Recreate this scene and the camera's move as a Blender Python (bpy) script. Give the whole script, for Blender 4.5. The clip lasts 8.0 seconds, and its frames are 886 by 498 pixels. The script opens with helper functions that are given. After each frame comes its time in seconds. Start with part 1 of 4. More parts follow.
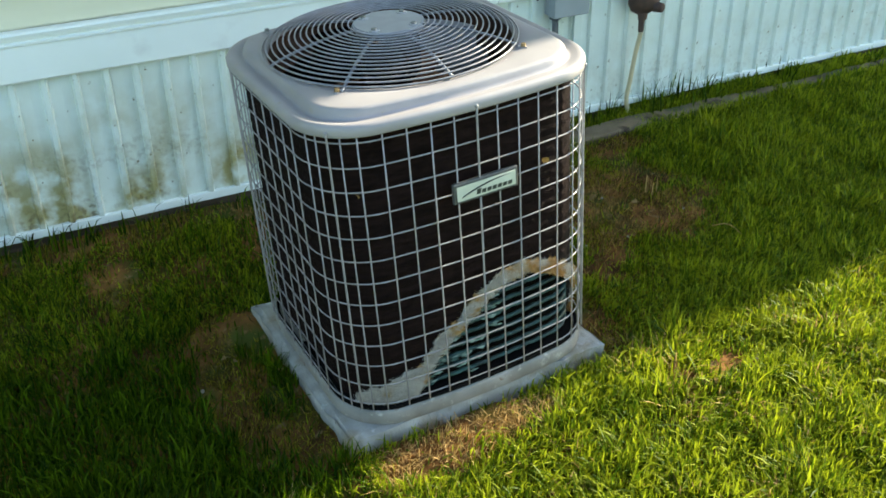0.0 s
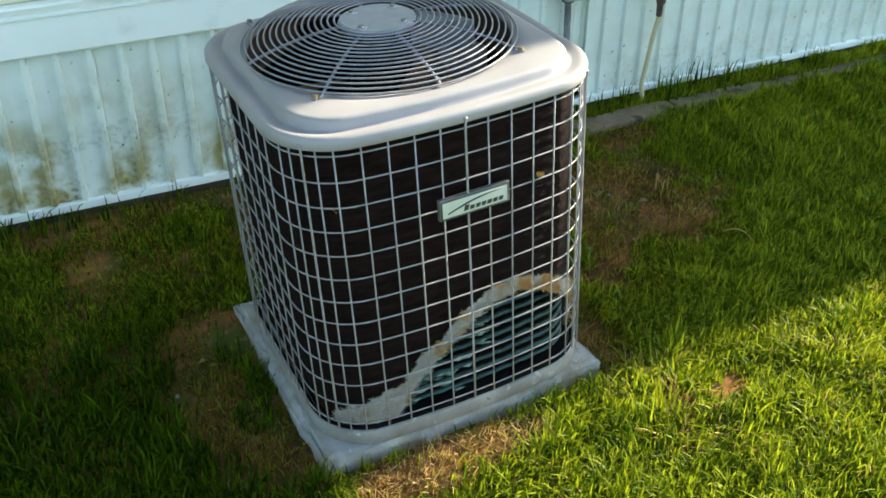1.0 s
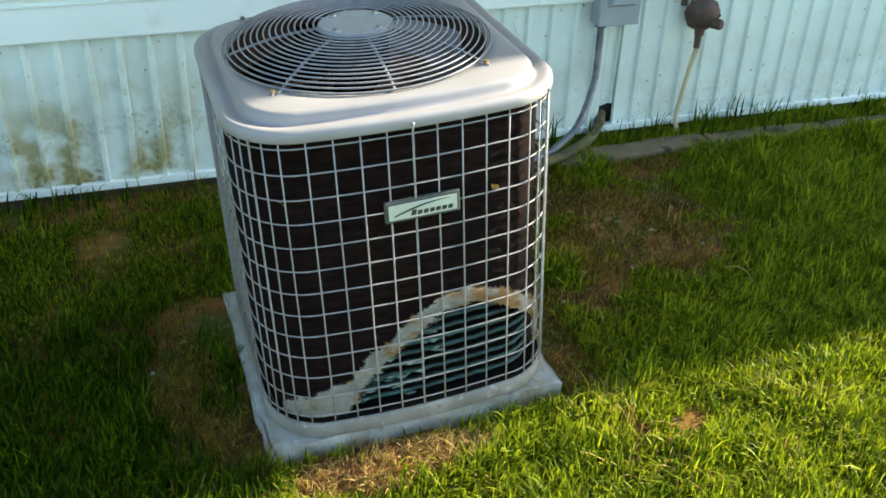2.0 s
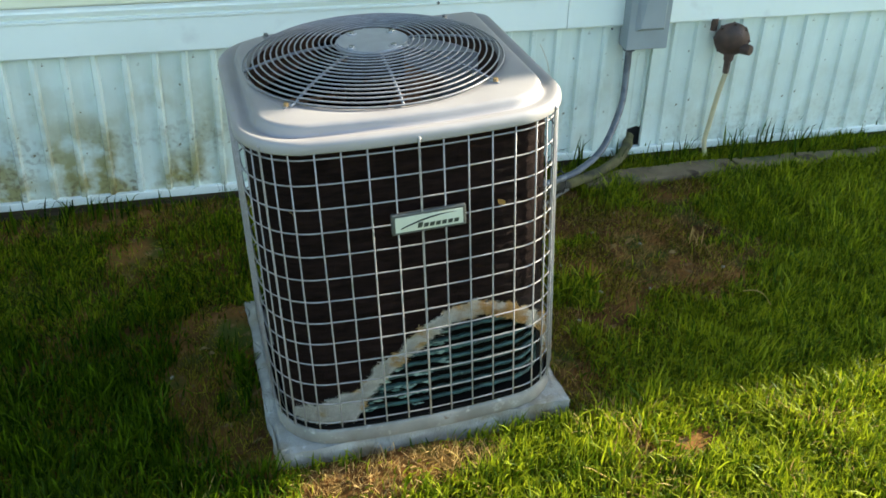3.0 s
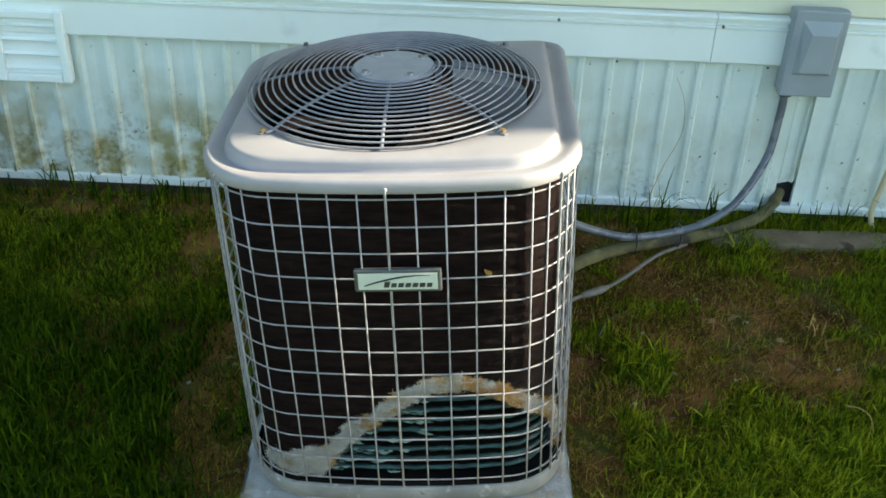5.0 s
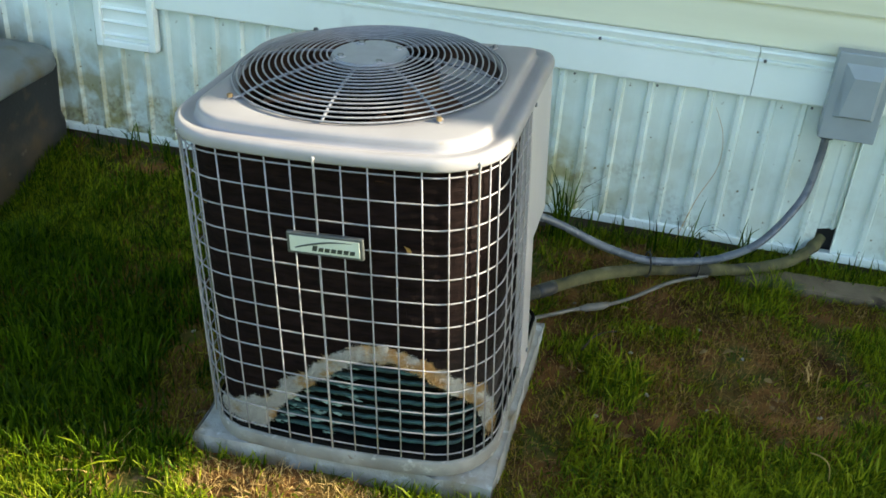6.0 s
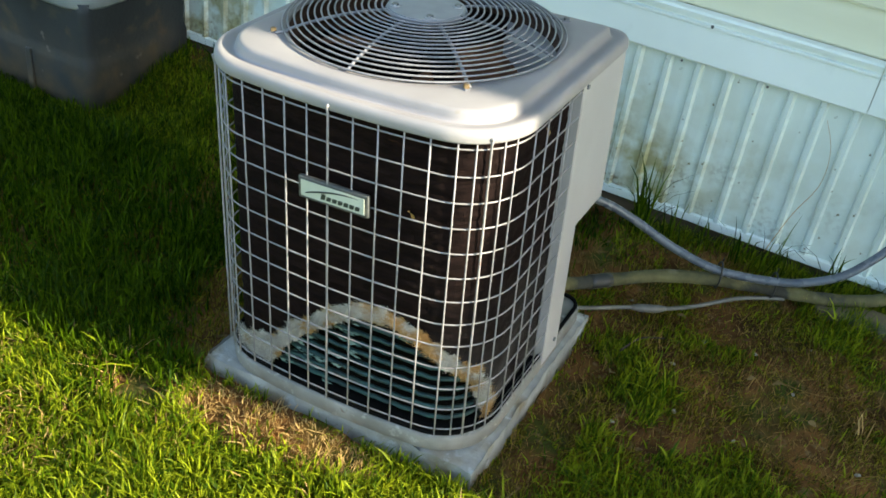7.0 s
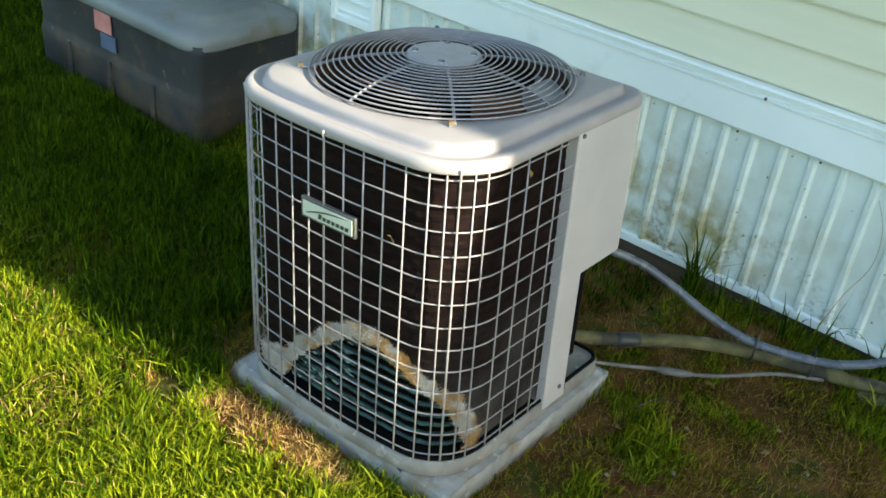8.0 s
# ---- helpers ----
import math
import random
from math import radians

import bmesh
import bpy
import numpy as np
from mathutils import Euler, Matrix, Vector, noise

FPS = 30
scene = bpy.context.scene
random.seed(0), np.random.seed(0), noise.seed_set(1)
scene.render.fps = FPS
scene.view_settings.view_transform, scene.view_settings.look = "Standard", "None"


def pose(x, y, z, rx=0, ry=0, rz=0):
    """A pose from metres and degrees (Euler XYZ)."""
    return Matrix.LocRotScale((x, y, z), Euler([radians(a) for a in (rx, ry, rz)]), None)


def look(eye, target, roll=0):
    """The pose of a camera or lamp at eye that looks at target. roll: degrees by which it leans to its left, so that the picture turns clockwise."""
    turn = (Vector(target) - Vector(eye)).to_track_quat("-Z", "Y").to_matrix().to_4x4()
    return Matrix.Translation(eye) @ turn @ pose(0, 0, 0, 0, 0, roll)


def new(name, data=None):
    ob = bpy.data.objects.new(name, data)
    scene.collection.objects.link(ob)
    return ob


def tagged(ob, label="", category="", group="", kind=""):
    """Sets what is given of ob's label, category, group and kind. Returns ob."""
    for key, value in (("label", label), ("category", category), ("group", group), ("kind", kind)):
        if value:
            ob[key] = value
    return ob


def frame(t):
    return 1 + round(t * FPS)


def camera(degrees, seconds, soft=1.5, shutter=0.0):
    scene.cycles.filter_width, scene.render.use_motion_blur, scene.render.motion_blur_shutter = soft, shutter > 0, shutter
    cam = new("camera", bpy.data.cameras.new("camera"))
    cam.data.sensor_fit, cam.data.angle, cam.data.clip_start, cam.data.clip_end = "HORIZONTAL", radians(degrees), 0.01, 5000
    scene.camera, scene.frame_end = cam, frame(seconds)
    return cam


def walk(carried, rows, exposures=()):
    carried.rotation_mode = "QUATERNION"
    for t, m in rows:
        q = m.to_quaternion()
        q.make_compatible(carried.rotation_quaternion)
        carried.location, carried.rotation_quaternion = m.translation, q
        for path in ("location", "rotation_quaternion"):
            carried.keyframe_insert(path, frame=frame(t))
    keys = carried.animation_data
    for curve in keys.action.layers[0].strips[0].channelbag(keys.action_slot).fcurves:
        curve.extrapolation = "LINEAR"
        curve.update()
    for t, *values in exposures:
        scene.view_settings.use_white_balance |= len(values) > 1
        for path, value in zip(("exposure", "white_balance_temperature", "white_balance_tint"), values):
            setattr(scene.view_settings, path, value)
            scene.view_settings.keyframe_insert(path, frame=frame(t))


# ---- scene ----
cam = camera(47.8, 8.0, 1.65)
PATH = [
    (0, (-0.919, -1.884, 1.519), (-0.093, -0.354, 0.53), -0.5),
    (0.5, (-0.846, -1.785, 1.536), (-0.028, -0.287, 0.494), 1.2),
    (1, (-0.772, -1.756, 1.559), (-0.004, -0.25, 0.491), 0.6),
    (1.5, (-0.63, -1.837, 1.555), (0.026, -0.285, 0.477), 1.8),
    (1.7, (-0.57, -1.879, 1.55), (0.056, -0.296, 0.501), 2.3),
    (2.8, (-0.447, -1.965, 1.561), (0.055, -0.321, 0.538), 1.1),
    (3, (-0.436, -1.986, 1.558), (0.057, -0.324, 0.561), 2.0),
    (3.5, (-0.409, -1.977, 1.553), (-0.032, -0.265, 0.591), 2.8),
    (4, (-0.291, -1.919, 1.544), (0.005, -0.187, 0.591), 2.2),
    (4.5, (-0.095, -1.783, 1.561), (0.13, -0.092, 0.516), 4.4),
    (4.7, (-0.03, -1.736, 1.58), (0.122, -0.041, 0.53), 3.6),
    (5.8, (0.553, -1.838, 1.584), (0.178, -0.163, 0.559), 3.1),
    (6, (0.591, -1.822, 1.583), (0.216, -0.144, 0.562), 4.0),
    (6.5, (0.726, -1.732, 1.587), (0.314, -0.099, 0.509), 10.0),
    (7, (0.843, -1.641, 1.601), (0.18, -0.129, 0.471), 8.4),
    (7.5, (1.068, -1.582, 1.601), (0.22, -0.15, 0.493), 10.9),
    (8, (1.229, -1.548, 1.617), (0.213, -0.171, 0.581), 7.1),
]
walk(cam, [(t, look(eye, target, roll)) for t, eye, target, roll in PATH],
     [(0, 2.2, 6500, 1), (1.7, 2.22, 6500, 1), (3.0, 2.14, 6500, 1), (4.0, 2.07, 6500, 1), (6.5, 2.08, 6500, 1), (7.5, 2.1, 6500, 1), (8, 2.14, 6500, 1)])

# ---- light ----
SUN = Vector((2.0, 0.21, 1.0)).normalized()
world = bpy.data.worlds.new("sky")
scene.world = world
world.use_nodes = True
wn = world.node_tree.nodes
sky = wn.new("ShaderNodeTexSky")
sky.sky_type, sky.sun_disc = "NISHITA", False
sky.sun_elevation = math.asin(SUN.z)
sky.sun_rotation = math.atan2(SUN.x, SUN.y)
wn["Background"].inputs["Strength"].default_value = 0.116
world.node_tree.links.new(sky.outputs[0], wn["Background"].inputs["Color"])
sun_data = bpy.data.lights.new("sun", "SUN")
sun_data.energy, sun_data.angle, sun_data.color = 4.25, radians(0.6), (1.0, 0.89, 0.72)
sun_lamp = new("sun", sun_data)
sun_lamp.matrix_world = look(SUN * 20, (0, 0, 0))


# ---- materials ----
def mat(name, low, high, rough=0.6, metal=0.0, scale=20.0, bump=0.0, bump_scale=None, detail=6.0, spots=None, island=0.0,
        coord="Object", stretch=None, rough_vary=0.12, spec=0.5):
    """A surface whose colour wanders between two tones, with fine relief and, if given, spots (colour, scale, threshold, softness)."""
    m = bpy.data.materials.new(name)
    m.use_nodes = True
    n, l = m.node_tree.nodes, m.node_tree.links
    b = n["Principled BSDF"]
    tc = n.new("ShaderNodeTexCoord")
    src = tc.outputs[coord]
    if stretch:
        mp = n.new("ShaderNodeMapping")
        mp.inputs["Scale"].default_value = stretch
        l.new(src, mp.inputs["Vector"])
        src = mp.outputs[0]
    big = n.new("ShaderNodeTexNoise")
    big.inputs["Scale"].default_value, big.inputs["Detail"].default_value = scale, detail
    l.new(src, big.inputs["Vector"])
    ramp = n.new("ShaderNodeValToRGB")
    ramp.color_ramp.elements[0].position, ramp.color_ramp.elements[1].position = 0.32, 0.68
    ramp.color_ramp.elements[0].color, ramp.color_ramp.elements[1].color = (*low, 1), (*high, 1)
    fac = big.outputs["Fac"]
    if island:
        geo = n.new("ShaderNodeNewGeometry")
        mx = n.new("ShaderNodeMix")
        mx.inputs["Factor"].default_value = island
        l.new(big.outputs["Fac"], mx.inputs["A"])
        l.new(geo.outputs["Random Per Island"], mx.inputs["B"])
        fac = mx.outputs[0]
    l.new(fac, ramp.inputs["Fac"])
    col = ramp.outputs["Color"]
    for tone, sc, at, soft in spots or ():
        sp = n.new("ShaderNodeTexNoise")
        sp.inputs["Scale"].default_value, sp.inputs["Detail"].default_value = sc, 8
        l.new(src, sp.inputs["Vector"])
        rr = n.new("ShaderNodeMapRange")
        rr.inputs["From Min"].default_value, rr.inputs["From Max"].default_value = at, at + soft
        l.new(sp.outputs["Fac"], rr.inputs["Value"])
        mc = n.new("ShaderNodeMix")
        mc.data_type = "RGBA"
        l.new(rr.outputs[0], mc.inputs["Factor"])
        l.new(col, mc.inputs[6])
        mc.inputs[7].default_value = (*tone, 1)
        col = mc.outputs[2]
    l.new(col, b.inputs["Base Color"])
    rg = n.new("ShaderNodeMapRange")
    rg.inputs["To Min"].default_value, rg.inputs["To Max"].default_value = max(rough - rough_vary, 0.02), min(rough + rough_vary, 1)
    l.new(big.outputs["Fac"], rg.inputs["Value"])
    l.new(rg.outputs[0], b.inputs["Roughness"])
    b.inputs["Metallic"].default_value = metal
    b.inputs["Specular IOR Level"].default_value = spec
    if bump:
        fine = n.new("ShaderNodeTexNoise")
        fine.inputs["Scale"].default_value, fine.inputs["Detail"].default_value = bump_scale or scale * 6, 6
        l.new(src, fine.inputs["Vector"])
        bp = n.new("ShaderNodeBump")
        bp.inputs["Strength"].default_value, bp.inputs["Distance"].default_value = bump, 0.004
        l.new(fine.outputs["Fac"], bp.inputs["Height"])
        l.new(bp.outputs[0], b.inputs["Normal"])
    return m


def height_stain(m, tone, low, high, scale, at, amount=0.8, patch=1.6, soft=0.2, fade=None):
    """Algae and splashed soil on a wall's foot: patches of a noise that thin out upwards."""
    n, l = m.node_tree.nodes, m.node_tree.links
    b = n["Principled BSDF"]
    col = b.inputs["Base Color"].links[0].from_socket
    tc = n.new("ShaderNodeTexCoord")
    geo = n.new("ShaderNodeNewGeometry")
    where = geo.outputs["Position"] if fade else tc.outputs["Object"]
    xyz = n.new("ShaderNodeSeparateXYZ")
    l.new(where, xyz.inputs[0])
    up = n.new("ShaderNodeMapRange")
    up.inputs["From Min"].default_value, up.inputs["From Max"].default_value = high, low
    l.new(xyz.outputs["Z"], up.inputs["Value"])
    total = up.outputs[0]
    if fade:
        fx = n.new("ShaderNodeMapRange")
        fx.inputs["From Min"].default_value, fx.inputs["From Max"].default_value = fade[0], fade[1]
        fx.inputs["To Min"].default_value, fx.inputs["To Max"].default_value = 1.0, fade[2]
        l.new(xyz.outputs["X"], fx.inputs["Value"])
        mf = n.new("ShaderNodeMath")
        mf.operation = "MULTIPLY"
        l.new(total, mf.inputs[0])
        l.new(fx.outputs[0], mf.inputs[1])
        total = mf.outputs[0]
    for sc, weight in ((scale, 1.0), (patch, 1.0)):
        ns = n.new("ShaderNodeTexNoise")
        ns.inputs["Scale"].default_value, ns.inputs["Detail"].default_value = sc, 7
        l.new(where, ns.inputs["Vector"])
        rr = n.new("ShaderNodeMapRange")
        rr.inputs["From Min"].default_value, rr.inputs["From Max"].default_value = at, at + soft
        l.new(ns.outputs["Fac"], rr.inputs["Value"])
        mu = n.new("ShaderNodeMath")
        mu.operation = "MULTIPLY"
        l.new(total, mu.inputs[0])
        l.new(rr.outputs[0], mu.inputs[1])
        total = mu.outputs[0]
    mu = n.new("ShaderNodeMath")
    mu.operation = "MULTIPLY"
    l.new(total, mu.inputs[0])
    mu.inputs[1].default_value = amount
    mc = n.new("ShaderNodeMix")
    mc.data_type = "RGBA"
    l.new(mu.outputs[0], mc.inputs["Factor"])
    l.new(col, mc.inputs[6])
    mc.inputs[7].default_value = (*tone, 1)
    l.new(mc.outputs[2], b.inputs["Base Color"])


def leafy(m, amount=0.4):
    """Lets light through thin blades."""
    n, l = m.node_tree.nodes, m.node_tree.links
    b = n["Principled BSDF"]
    tr = n.new("ShaderNodeBsdfTranslucent")
    l.new(b.inputs["Base Color"].links[0].from_socket, tr.inputs["Color"])
    mx = n.new("ShaderNodeMixShader")
    mx.inputs[0].default_value = amount
    l.new(b.outputs[0], mx.inputs[1])
    l.new(tr.outputs[0], mx.inputs[2])
    l.new(mx.outputs[0], n["Material Output"].inputs["Surface"])
    return m


BEIGE = mat("beige_enamel", (0.272, 0.246, 0.243), (0.325, 0.297, 0.293), 0.5, 0, 9, 0.05, 300, spots=[((0.3, 0.26, 0.21), 34, 0.66, 0.1)])
PAN = mat("pan_enamel", (0.17, 0.158, 0.14), (0.28, 0.265, 0.24), 0.8, 0, 12, 0.1, 200, spots=[((0.13, 0.065, 0.03), 24, 0.64, 0.08), ((0.4, 0.38, 0.34), 40, 0.62, 0.1)])
PANEL = mat("panel_enamel", (0.40, 0.37, 0.362), (0.46, 0.43, 0.42), 0.42, 0, 7, 0.04, 250)
WIRE = mat("wire_coating", (0.26, 0.236, 0.232), (0.37, 0.34, 0.336), 0.42, 0.0, 60, 0.05, 400, spots=[((0.25, 0.1, 0.04), 14, 0.69, 0.05)])
GUARD = mat("guard_coating", (0.185, 0.178, 0.19), (0.27, 0.262, 0.275), 0.34, 0.0, 40, 0.05, 400, spots=[((0.2, 0.1, 0.05), 16, 0.7, 0.06)])
HUB = mat("hub_enamel", (0.25, 0.25, 0.26), (0.32, 0.32, 0.33), 0.42, 0, 30, 0.05, 300)
FINS = mat("black_fins", (0.005, 0.0028, 0.0025), (0.018, 0.0098, 0.0084), 0.8, 0, 26, 0.6, 500, stretch=(1, 1, 5), spots=[((0.06, 0.026, 0.013), 11, 0.70, 0.06)], spec=0.06)
LEAD = mat("weathered_fin_fuzz", (0.42, 0.39, 0.35), (0.72, 0.69, 0.64), 0.9, 0, 25, 0, island=0.5, spots=[((0.4, 0.29, 0.15), 14, 0.56, 0.12)], spec=0.1)
RUSTY_LEAD = mat("rusty_fin_fuzz", (0.36, 0.2, 0.07), (0.62, 0.42, 0.2), 0.9, 0, 22, 0, island=0.5, spots=[((0.52, 0.46, 0.36), 15, 0.55, 0.12)], spec=0.1)
TEAL = mat("corroded_tube", (0.006, 0.022, 0.022), (0.03, 0.085, 0.076), 0.6, 0.0, 30, 0.4, 220, spots=[((0.16, 0.24, 0.2), 18, 0.63, 0.1), ((0.01, 0.03, 0.03), 17, 0.58, 0.1)])
FLAKE = mat("teal_fin_flake", (0.05, 0.1, 0.085), (0.24, 0.31, 0.26), 0.85, 0, 25, 0, island=0.6, spec=0.1)
# near-black that paints the shade inside the condenser
INNER_SHADE = mat("inside_shade", (0.002, 0.002, 0.002), (0.005, 0.0045, 0.004), 0.9, 0, 12, spec=0.1)
# rust tone with the shade under the fan guard painted in
RUST_SHADED = mat("shaded_rusty_steel", (0.02, 0.009, 0.005), (0.075, 0.03, 0.012), 0.8, 0, 18, 0.4, 120)
RUST = mat("rusty_steel", (0.08, 0.028, 0.012), (0.22, 0.09, 0.034), 0.75, 0.2, 25, 0.4, 150)
BRASS = mat("yellowed_screw", (0.18, 0.115, 0.05), (0.3, 0.2, 0.09), 0.5, 0.3, 80)
STEEL = mat("zinc_bolt", (0.1, 0.1, 0.105), (0.2, 0.2, 0.21), 0.3, 0.6, 60)
FRAME_GREY = mat("badge_frame", (0.06, 0.06, 0.057), (0.09, 0.09, 0.085), 0.4, 0, 80)
FACE = mat("badge_face", (0.5, 0.515, 0.42), (0.58, 0.59, 0.49), 0.35, 0, 30)
INK = mat("badge_ink", (0.02, 0.025, 0.02), (0.04, 0.045, 0.04), 0.4, 0, 60)
CONCRETE = mat("pad_concrete", (0.26, 0.25, 0.225), (0.40, 0.388, 0.36), 0.93, 0, 18, 0.8, 150, spots=[((0.24, 0.19, 0.12), 8, 0.56, 0.14), ((0.5, 0.5, 0.48), 22, 0.62, 0.1), ((0.08, 0.06, 0.04), 55, 0.69, 0.06)], spec=0.2)
height_stain(CONCRETE, (0.1, 0.065, 0.032), -0.06, -0.022, 18, 0.25, 0.9, 5.0, 0.25)
height_stain(CONCRETE, (0.2, 0.15, 0.09), -0.05, 0.03, 10, 0.45, 0.5, 3.5, 0.2)
height_stain(FINS, (0.13, 0.12, 0.112), 0.1, 0.5, 7, 0.28, 0.8, 3.0, 0.25, (0.39, 0.2, 0.0))
height_stain(PAN, (0.13, 0.08, 0.045), -0.03, 0.02, 26, 0.4, 0.7, 7.0, 0.2)
EDGING = mat("edging_concrete", (0.1, 0.072, 0.04), (0.21, 0.155, 0.092), 0.92, 0, 10, 0.8, 90, spots=[((0.07, 0.08, 0.03), 6, 0.52, 0.12), ((0.05, 0.032, 0.016), 13, 0.57, 0.08)])
SKIRT = mat("white_skirting", (0.63, 0.695, 0.64), (0.72, 0.785, 0.725), 0.42, 0, 5, 0.05, 60, spots=[((0.17, 0.15, 0.08), 46, 0.675, 0.06), ((0.5, 0.5, 0.4), 3.5, 0.55, 0.25)])
height_stain(SKIRT, (0.33, 0.29, 0.11), 0.22, 0.56, 15, 0.36, 0.95, 4.5, 0.2, (0.4, 0.75, 0.2))
height_stain(SKIRT, (0.15, 0.11, 0.05), 0.13, 0.40, 62, 0.47, 0.85, 7.5, 0.14, (0.3, 0.8, 0.3))
BAND = mat("white_band", (0.74, 0.79, 0.74), (0.82, 0.86, 0.82), 0.35, 0, 3, 0.03, 40, spots=[((0.6, 0.61, 0.58), 7, 0.66, 0.2)])
SIDING = mat("cream_siding", (0.58, 0.56, 0.4), (0.66, 0.64, 0.48), 0.5, 0, 3, 0.08, 80, stretch=(0.3, 1, 4))
ROOFING = mat("roof_shingle", (0.07, 0.065, 0.06), (0.13, 0.12, 0.11), 0.9, 0, 20, 0.5, 60)
SOFFIT = mat("white_soffit", (0.7, 0.7, 0.68), (0.78, 0.78, 0.76), 0.5, 0, 6)
BOX = mat("grey_box_paint", (0.24, 0.27, 0.285), (0.29, 0.32, 0.335), 0.42, 0, 8, 0.06, 160)
CONDUIT = mat("grey_conduit", (0.075, 0.083, 0.1), (0.12, 0.13, 0.15), 0.27, 0, 18, 0.1, 300)
FOAM = mat("dirty_pipe_foam", (0.05, 0.044, 0.014), (0.13, 0.115, 0.045), 0.85, 0, 16, 0.7, 120, spots=[((0.17, 0.145, 0.085), 12, 0.57, 0.1), ((0.03, 0.028, 0.02), 9, 0.54, 0.08)])
COPPER = mat("dull_line_set", (0.09, 0.078, 0.065), (0.15, 0.135, 0.115), 0.55, 0.1, 20, 0.2, 150)
BLACK = mat("black_plastic", (0.015, 0.015, 0.016), (0.028, 0.028, 0.03), 0.45, 0, 30)
REG = mat("brown_regulator", (0.05, 0.03, 0.024), (0.1, 0.055, 0.04), 0.6, 0.1, 22, 0.4, 120)
TAN = mat("tan_riser", (0.42, 0.36, 0.22), (0.55, 0.48, 0.3), 0.6, 0, 16, 0.2, 150)
BIN = mat("dark_weathered_plastic", (0.008, 0.010, 0.0125), (0.026, 0.03, 0.033), 0.6, 0, 4, 0.25, 70, spots=[((0.06, 0.046, 0.028), 9, 0.58, 0.09), ((0.1, 0.092, 0.078), 24, 0.69, 0.05)])
height_stain(BIN, (0.11, 0.074, 0.035), 0.04, 0.28, 9, 0.34, 0.65, 3.0, 0.25)
LID = mat("grey_weathered_lid", (0.13, 0.145, 0.145), (0.21, 0.225, 0.22), 0.5, 0, 4, 0.15, 60, spots=[((0.13, 0.11, 0.065), 7, 0.56, 0.12)])
LABEL_RED = mat("faded_red_sticker", (0.45, 0.16, 0.14), (0.55, 0.25, 0.22), 0.5, 0, 20)
LABEL_BLUE = mat("faded_blue_sticker", (0.06, 0.09, 0.15), (0.1, 0.13, 0.2), 0.5, 0, 20)
SOIL = mat("lawn_soil", (0.05, 0.022, 0.007), (0.25, 0.115, 0.034), 0.95, 0, 9, 1.0, 60, spots=[((0.06, 0.07, 0.012), 7, 0.49, 0.15), ((0.2, 0.125, 0.055), 30, 0.6, 0.1)], spec=0.1)
GRASS = leafy(mat("grass_blades", (0.056, 0.1, 0.003), (0.315, 0.35, 0.014), 0.5, 0, 3.5, island=0.62, spec=0.12), 0.42)
# darker copy of the grass tone, with the house's shade put into the colour
SHADE_GRASS = leafy(mat("shade_grass_blades", (0.017, 0.04, 0.001), (0.094, 0.148, 0.003), 0.5, 0, 3.5, island=0.6, spec=0.08), 0.36)
MOSSY = leafy(mat("olive_short_grass", (0.07, 0.06, 0.005), (0.31, 0.25, 0.022), 0.7, 0, 5, island=0.55, spec=0.08), 0.3)
# darker copy of the straw tone, shade included; STRAW keeps the brighter one
THATCH = leafy(mat("shaded_thatch", (0.07, 0.038, 0.011), (0.36, 0.215, 0.062), 0.75, 0, 8, island=0.7, spec=0.15), 0.2)
STRAW = leafy(mat("dry_straw", (0.16, 0.09, 0.026), (0.58, 0.38, 0.14), 0.7, 0, 8, island=0.7, spec=0.2), 0.25)
WOOD = mat("weathered_board", (0.03, 0.02, 0.011), (0.1, 0.068, 0.04), 0.9, 0, 11, 0.6, 60, stretch=(0.3, 3, 3))
LEAF = leafy(mat("dead_leaf", (0.2, 0.12, 0.04), (0.36, 0.23, 0.08), 0.6, 0, 40), 0.2)
STONE = mat("pale_pebble", (0.16, 0.13, 0.09), (0.3, 0.26, 0.2), 0.95, 0, 60, island=0.5)


